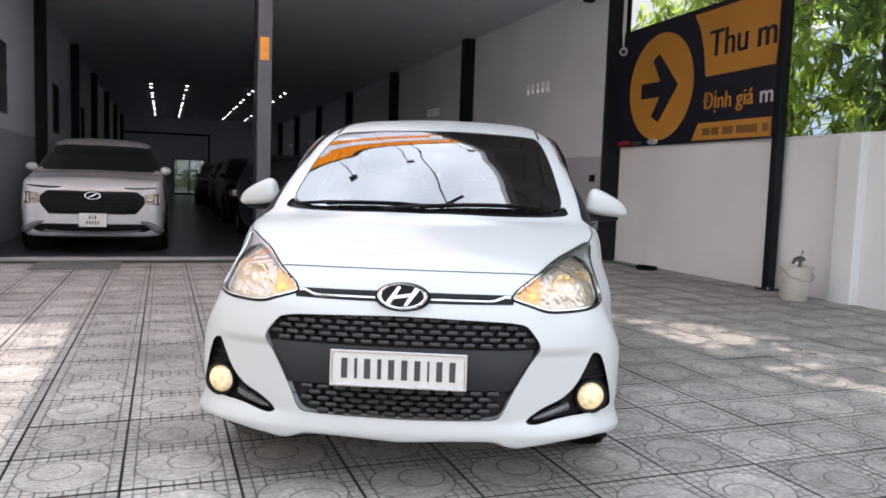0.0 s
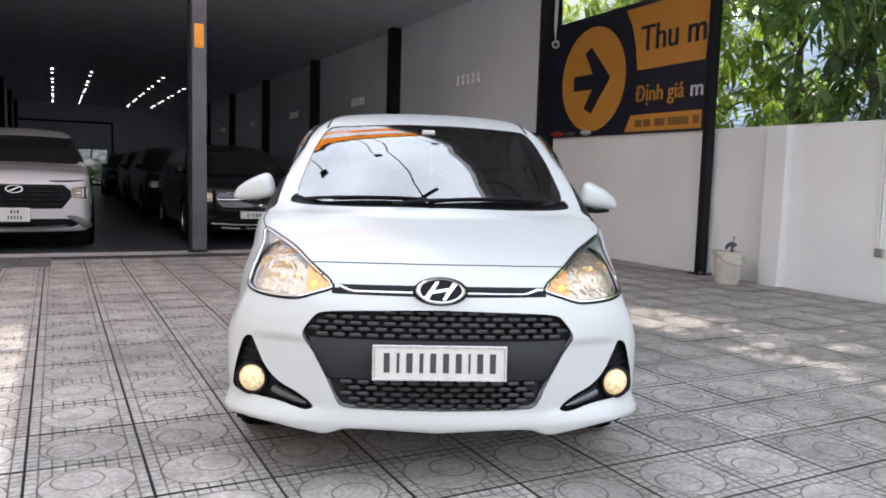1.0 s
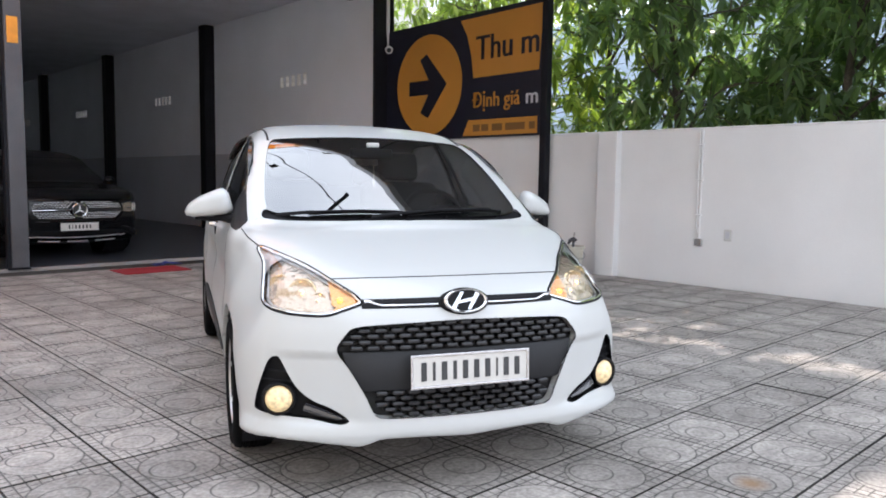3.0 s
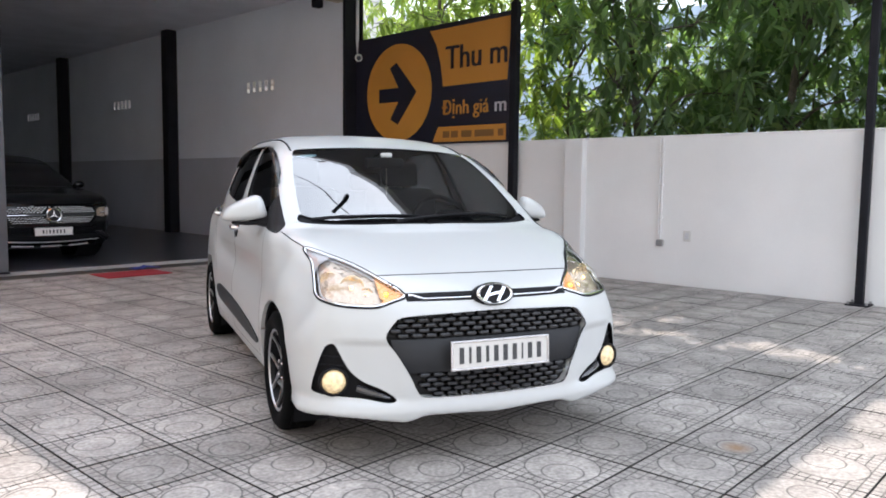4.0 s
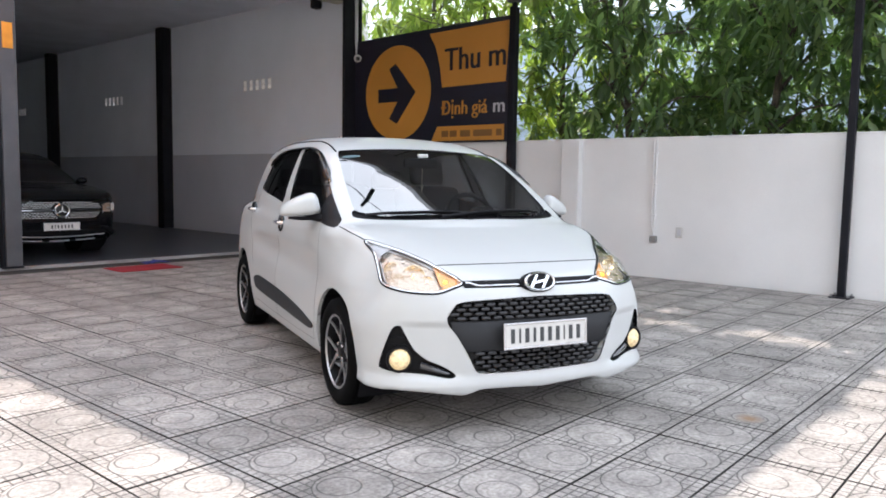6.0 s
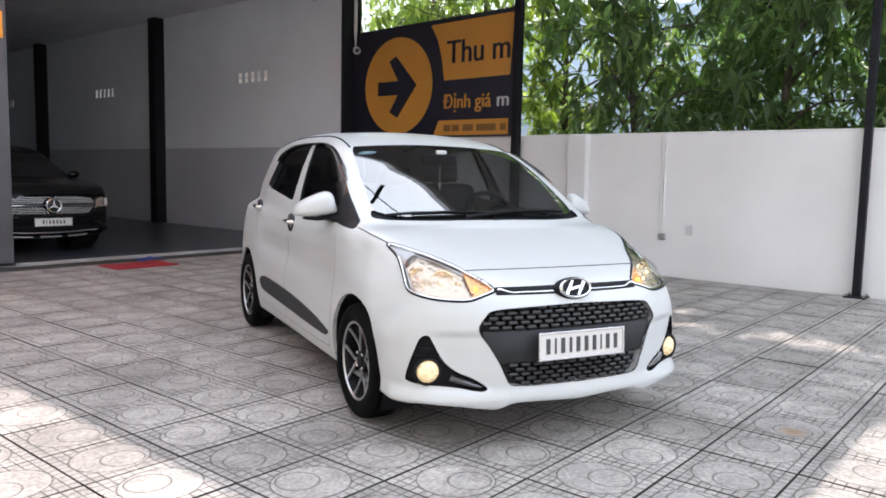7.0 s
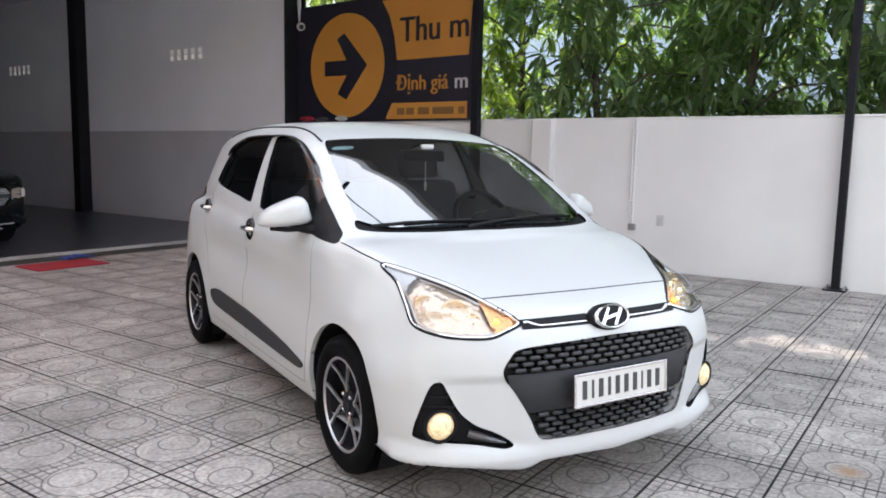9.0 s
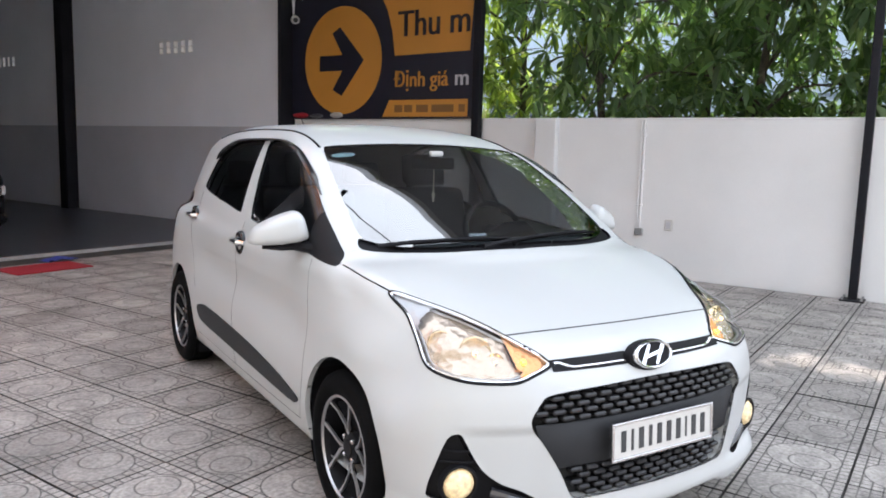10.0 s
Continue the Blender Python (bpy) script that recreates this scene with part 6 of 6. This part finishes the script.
spot = empty("spot_lamp", pose(-.45, 6.05, 4.70), "small dark lamp head on a thin arm from the awning", "lamp", "awning lamps")
part("lamp_head", cushion(-.065, .065, -.05, .05, -.03, .03, 0, .012), BLACK_PLASTIC, spot, smooth=True)
part("lamp_arm", tube_bm([(0, .03, .02), (0, .45, .12), (0, .90, .09)], .010, 6), STEEL_GREY, spot)
for x in (.60, 1.63, 2.66):
    copy_thing(spot, pose(x, 6.05, 4.70))
tagged(part("overhead_cable", tube_bm(catmull([(2.05, 7.8, 5.0), (1.82, 5.6, 4.72), (1.80, 3.4, 4.62), (1.9, .5, 4.75), (2.1, -6, 5.6)], 8, False), .012, 6), RUBBER), "black cable slung over the forecourt", "cable")
# plain rod in place of the lamp head mirrored in the windscreen
part("cable_joint", tube_bm([(1.58, 4.62, 4.66), (1.85, 4.70, 4.665), (2.10, 4.78, 4.67)], .034, 8), RUBBER, bpy.data.objects["overhead_cable"])
# unseen house, added to cut sky light and bounce warmth onto the car
house("left_house", -15.0, -6.5, -16.0, 9.5, 6.8, BUILDING_OCHRE, "unseen ochre house added to shade and warm the car's side", 1, 1)

# ---- trees ----
CANOPY_GAPS = ((3.95, 4.90, .42, .62), (3.88, 2.28, .34, .46), (3.85, 3.17, .16, .2))     # openings in the crowns, by where their light falls


def tree(name, x, y, height, spread, shoots, leaf, length, seed, label, low=1.3, dry=0):
    """Thin leaning stems, bent limbs and hanging tufts of long leaves at the shoot ends."""
    rnd = random.Random(seed)
    t = empty(name, pose(x, y, -.02), label, "tree", "trees behind the wall")
    lean = rnd.uniform(-.5, .5), rnd.uniform(-.7, .7)
    stem = [Vector(p) for p in catmull([(0, 0, 0), (lean[0] * .2, lean[1] * .25, height * .25), (lean[0] * .7, lean[1] * .5, height * .5), (lean[0] * .8, lean[1] * 1.1, height * .75), (lean[0], lean[1] * 1.2, height * .95)], 3, False)]
    part("trunk", tube_bm(stem, [.075 * (1 - .85 * i / (len(stem) - 1)) for i in range(len(stem))], 8), BARK, t, smooth=True)
    tips = []
    for k in range(18):
        bm = bmesh.new()
        root = stem[min(len(stem) - 1, 2 + int(k * .55))]
        a = k * 2.4 + rnd.uniform(-.4, .4)
        r = min(spread, 9) * (1.0 - .45 * abs(k / 17 - .35)) * rnd.uniform(.7, 1.1)
        rise = rnd.uniform(.15, .75) * r
        pts = [root, root + Vector((r * .4 * math.cos(a), r * .4 * math.sin(a), rise * .75)), root + Vector((r * math.cos(a + .25), r * math.sin(a + .25), rise * .8))]
        curve = [Vector(p) for p in catmull(pts, 4, False)]
        tube_bm(curve, [.030 * (1 - .8 * i / (len(curve) - 1)) for i in range(len(curve))], 6, bm)
        for i in range(2, len(curve)):
            for _ in range(3):
                tips.append(curve[i] + Vector((rnd.gauss(0, .3), rnd.gauss(0, .3), rnd.gauss(0, .26))))
                tips[-1].x = max(tips[-1].x, 7.35 - x)
                if rnd.random() < .6:
                    tube_bm([curve[i], (curve[i] + tips[-1]) / 2 + Vector((0, 0, .05)), tips[-1]], [.009, .006, .003], 4, bm)
        part("limb", bm, BARK, t, smooth=True)
    verts, faces, old_v, old_f = [], [], [], []
    for n in range(shoots):
        c = rnd.choice(tips) + Vector((rnd.gauss(0, .27), rnd.gauss(0, .27), rnd.gauss(0, .26)))
        c.x = max(c.x, 7.32 - x + rnd.random() * .3)
        if c.z < low:
            c.z = low + rnd.random() * .5
        fall = Vector((x, y, 0)) + c + SUN_DROP * c.z
        if any(((fall.x - gx) / rx) ** 2 + ((fall.y - gy) / ry) ** 2 < 1 for gx, gy, rx, ry in CANOPY_GAPS):
            continue
        vs, fs = (old_v, old_f) if n < dry else (verts, faces)
        shoot = Vector((rnd.gauss(0, .8), rnd.gauss(0, .8), rnd.uniform(-.2, .7))).normalized()
        u = shoot.orthogonal().normalized()
        w = shoot.cross(u)
        big = rnd.uniform(.8, 1.15)
        for i in range(rnd.randint(9, 13)):
            a = i * 2.4 + rnd.uniform(-.3, .3)
            d = (u * math.cos(a) + w * math.sin(a) + shoot * rnd.uniform(.0, .7) + Vector((0, 0, -rnd.uniform(.25, .75)))).normalized()
            side = d.cross(Vector((rnd.gauss(0, .35), rnd.gauss(0, .35), 1))).normalized()
            ln = length * big * rnd.uniform(.6, 1.1)
            hw = ln * rnd.uniform(.105, .14)
            droop = Vector((0, 0, -ln * rnd.uniform(.08, .35)))
            o = c - shoot * .16 * i / 12
            b = len(vs)
            vs += [o, o + d * ln * .3 + side * hw * .85, o + d * ln * .3 - side * hw * .85, o + d * ln * .62 + side * hw + droop * .35, o + d * ln * .62 - side * hw + droop * .35, o + d * ln + droop]
            fs += [(b, b + 1, b + 2), (b + 1, b + 3, b + 4, b + 2), (b + 3, b + 5, b + 4)]
    mesh("crown", verts, faces, leaf, t)
    if old_f:
        mesh("dry_leaves", old_v, old_f, LEAF_DRY, t, label="a few withered orange-brown leaves")
    return t


spots = [(8.7, .4, 7.6, 1.6), (8.5, 2.4, 7.2, 1.5), (9.0, 4.2, 7.6, 1.7), (8.6, 5.9, 7.0, 1.5), (9.2, 7.6, 7.4, 1.6), (9.6, 9.6, 7.0, 1.7), (8.9, 10.8, 7.8, 1.7), (9.6, -1.6, 7.0, 1.7), (11.2, 13.8, 6.5, 1.9), (11.5, 2.4, 5.6, 2.0), (10.6, 5.2, 7.0, 1.9), (10.4, 1.2, 6.6, 1.9)]
for k, (x, y, h, r) in enumerate(spots):
    # trees in the bright stretches take the sunlit leaf colour
    light = k in (0, 4, 5, 6, 7, 8)
    tree("leafy_tree", x, y, h, r, 340 if k == 4 else 380 if light else 430 if y < 2.5 or k == 3 else 560, LEAF_SUNLIT if light else LEAF_SHADED, .31, 40 + k,
         "leafy tree in sunlit yellow-green behind the white wall" if light else "long-leaved tree in shaded dark green behind the white wall", dry=5 if k in (1, 2) else 0)
structure(box("planting_bed", RIGHT_X + .14, 12.9, -14, 22, -.02, .03, SOIL, bevel=0), "bare soil strip behind the wall", "ground")
verts, faces = [], []
rnd = random.Random(9)
for _ in range(1500):
    c = Vector((rnd.uniform(.2, 3.2), BACK_Y + rnd.uniform(1.6, 3.2), rnd.uniform(.2, 2.4)))
    d = Vector((rnd.gauss(0, 1), rnd.gauss(0, 1), rnd.gauss(.2, 1))).normalized()
    s = d.orthogonal().normalized() * .05
    b = len(verts)
    verts += [c, c + d * .12 + s, c + d * .25, c + d * .12 - s]
    faces.append((b, b + 1, b + 2, b + 3))
tagged(mesh("back_shrub", verts, faces, LEAF_SUNLIT), "green shrubs outside the back door", "shrub", "", "stuff")

# ---- paving ----
court = structure(empty("pavement", pose(0, 0, 0), "grey cement tiles with ring patterns on the forecourt", "pavement"))
half, d = TILE / 2 - .0039, .0018
tv = [(-half, -half, -.03), (half, -half, -.03), (half, half, -.03), (-half, half, -.03), (-half, -half, -d), (half, -half, -d), (half, half, -d), (-half, half, -d),
      (-half + d, -half + d, 0), (half - d, -half + d, 0), (half - d, half - d, 0), (-half + d, half - d, 0)]
tf = [(8, 9, 10, 11)] + [(a, (a - 4 + 1) % 4 + 4, (a - 4 + 1) % 4 + 8, a + 4) for a in range(4, 8)] + [(a, (a + 1) % 4, (a + 1) % 4 + 4, a + 4) for a in range(4)]
tile_mesh = bpy.data.meshes.new("paving_tile")
tile_mesh.from_pydata(tv, [], tf)
tile_mesh.materials.append(CEMENT_TILE)
tile_mesh.materials.append(JOINT)
for p in tile_mesh.polygons:
    p.material_index = int(p.index > 0)                # sides and bevels take the dark joint colour
rnd = random.Random(4)
rest_v, rest_f, near = [], [], 0
for i in range(-10, 18):
    for j in range(-28, 18):
        x, y = TILE_X + (i + .5) * TILE, TILE_Y + (j + .5) * TILE
        if x > RIGHT_X - .1 or y > FRONT_Y - .12 - TILE * .45:
            continue
        lift, rx, ry = rnd.uniform(-.0022, .0), rnd.gauss(0, .0025), rnd.gauss(0, .0025)
        if -3 <= i < 12 and -6 <= j < 11:
            ob = new("paving_tile", tile_mesh)
            ob.parent = court
            ob.matrix_local = Matrix.Translation((x, y, lift)) @ Euler((rx, ry, 0)).to_matrix().to_4x4()
            near += 1
        else:
            b = len(rest_v)
            rest_v += [(x + a, y + c, e + lift + c * rx - a * ry) for a, c, e in tv]
            rest_f += [tuple(b + k for k in f) for f in tf]
field = tagged(mesh("paving_field", rest_v, rest_f, CEMENT_TILE, court), "", "", "", "stuff")
field.data.materials.append(JOINT)
for p in field.data.polygons:
    p.material_index = int(p.index % len(tf) > 0)
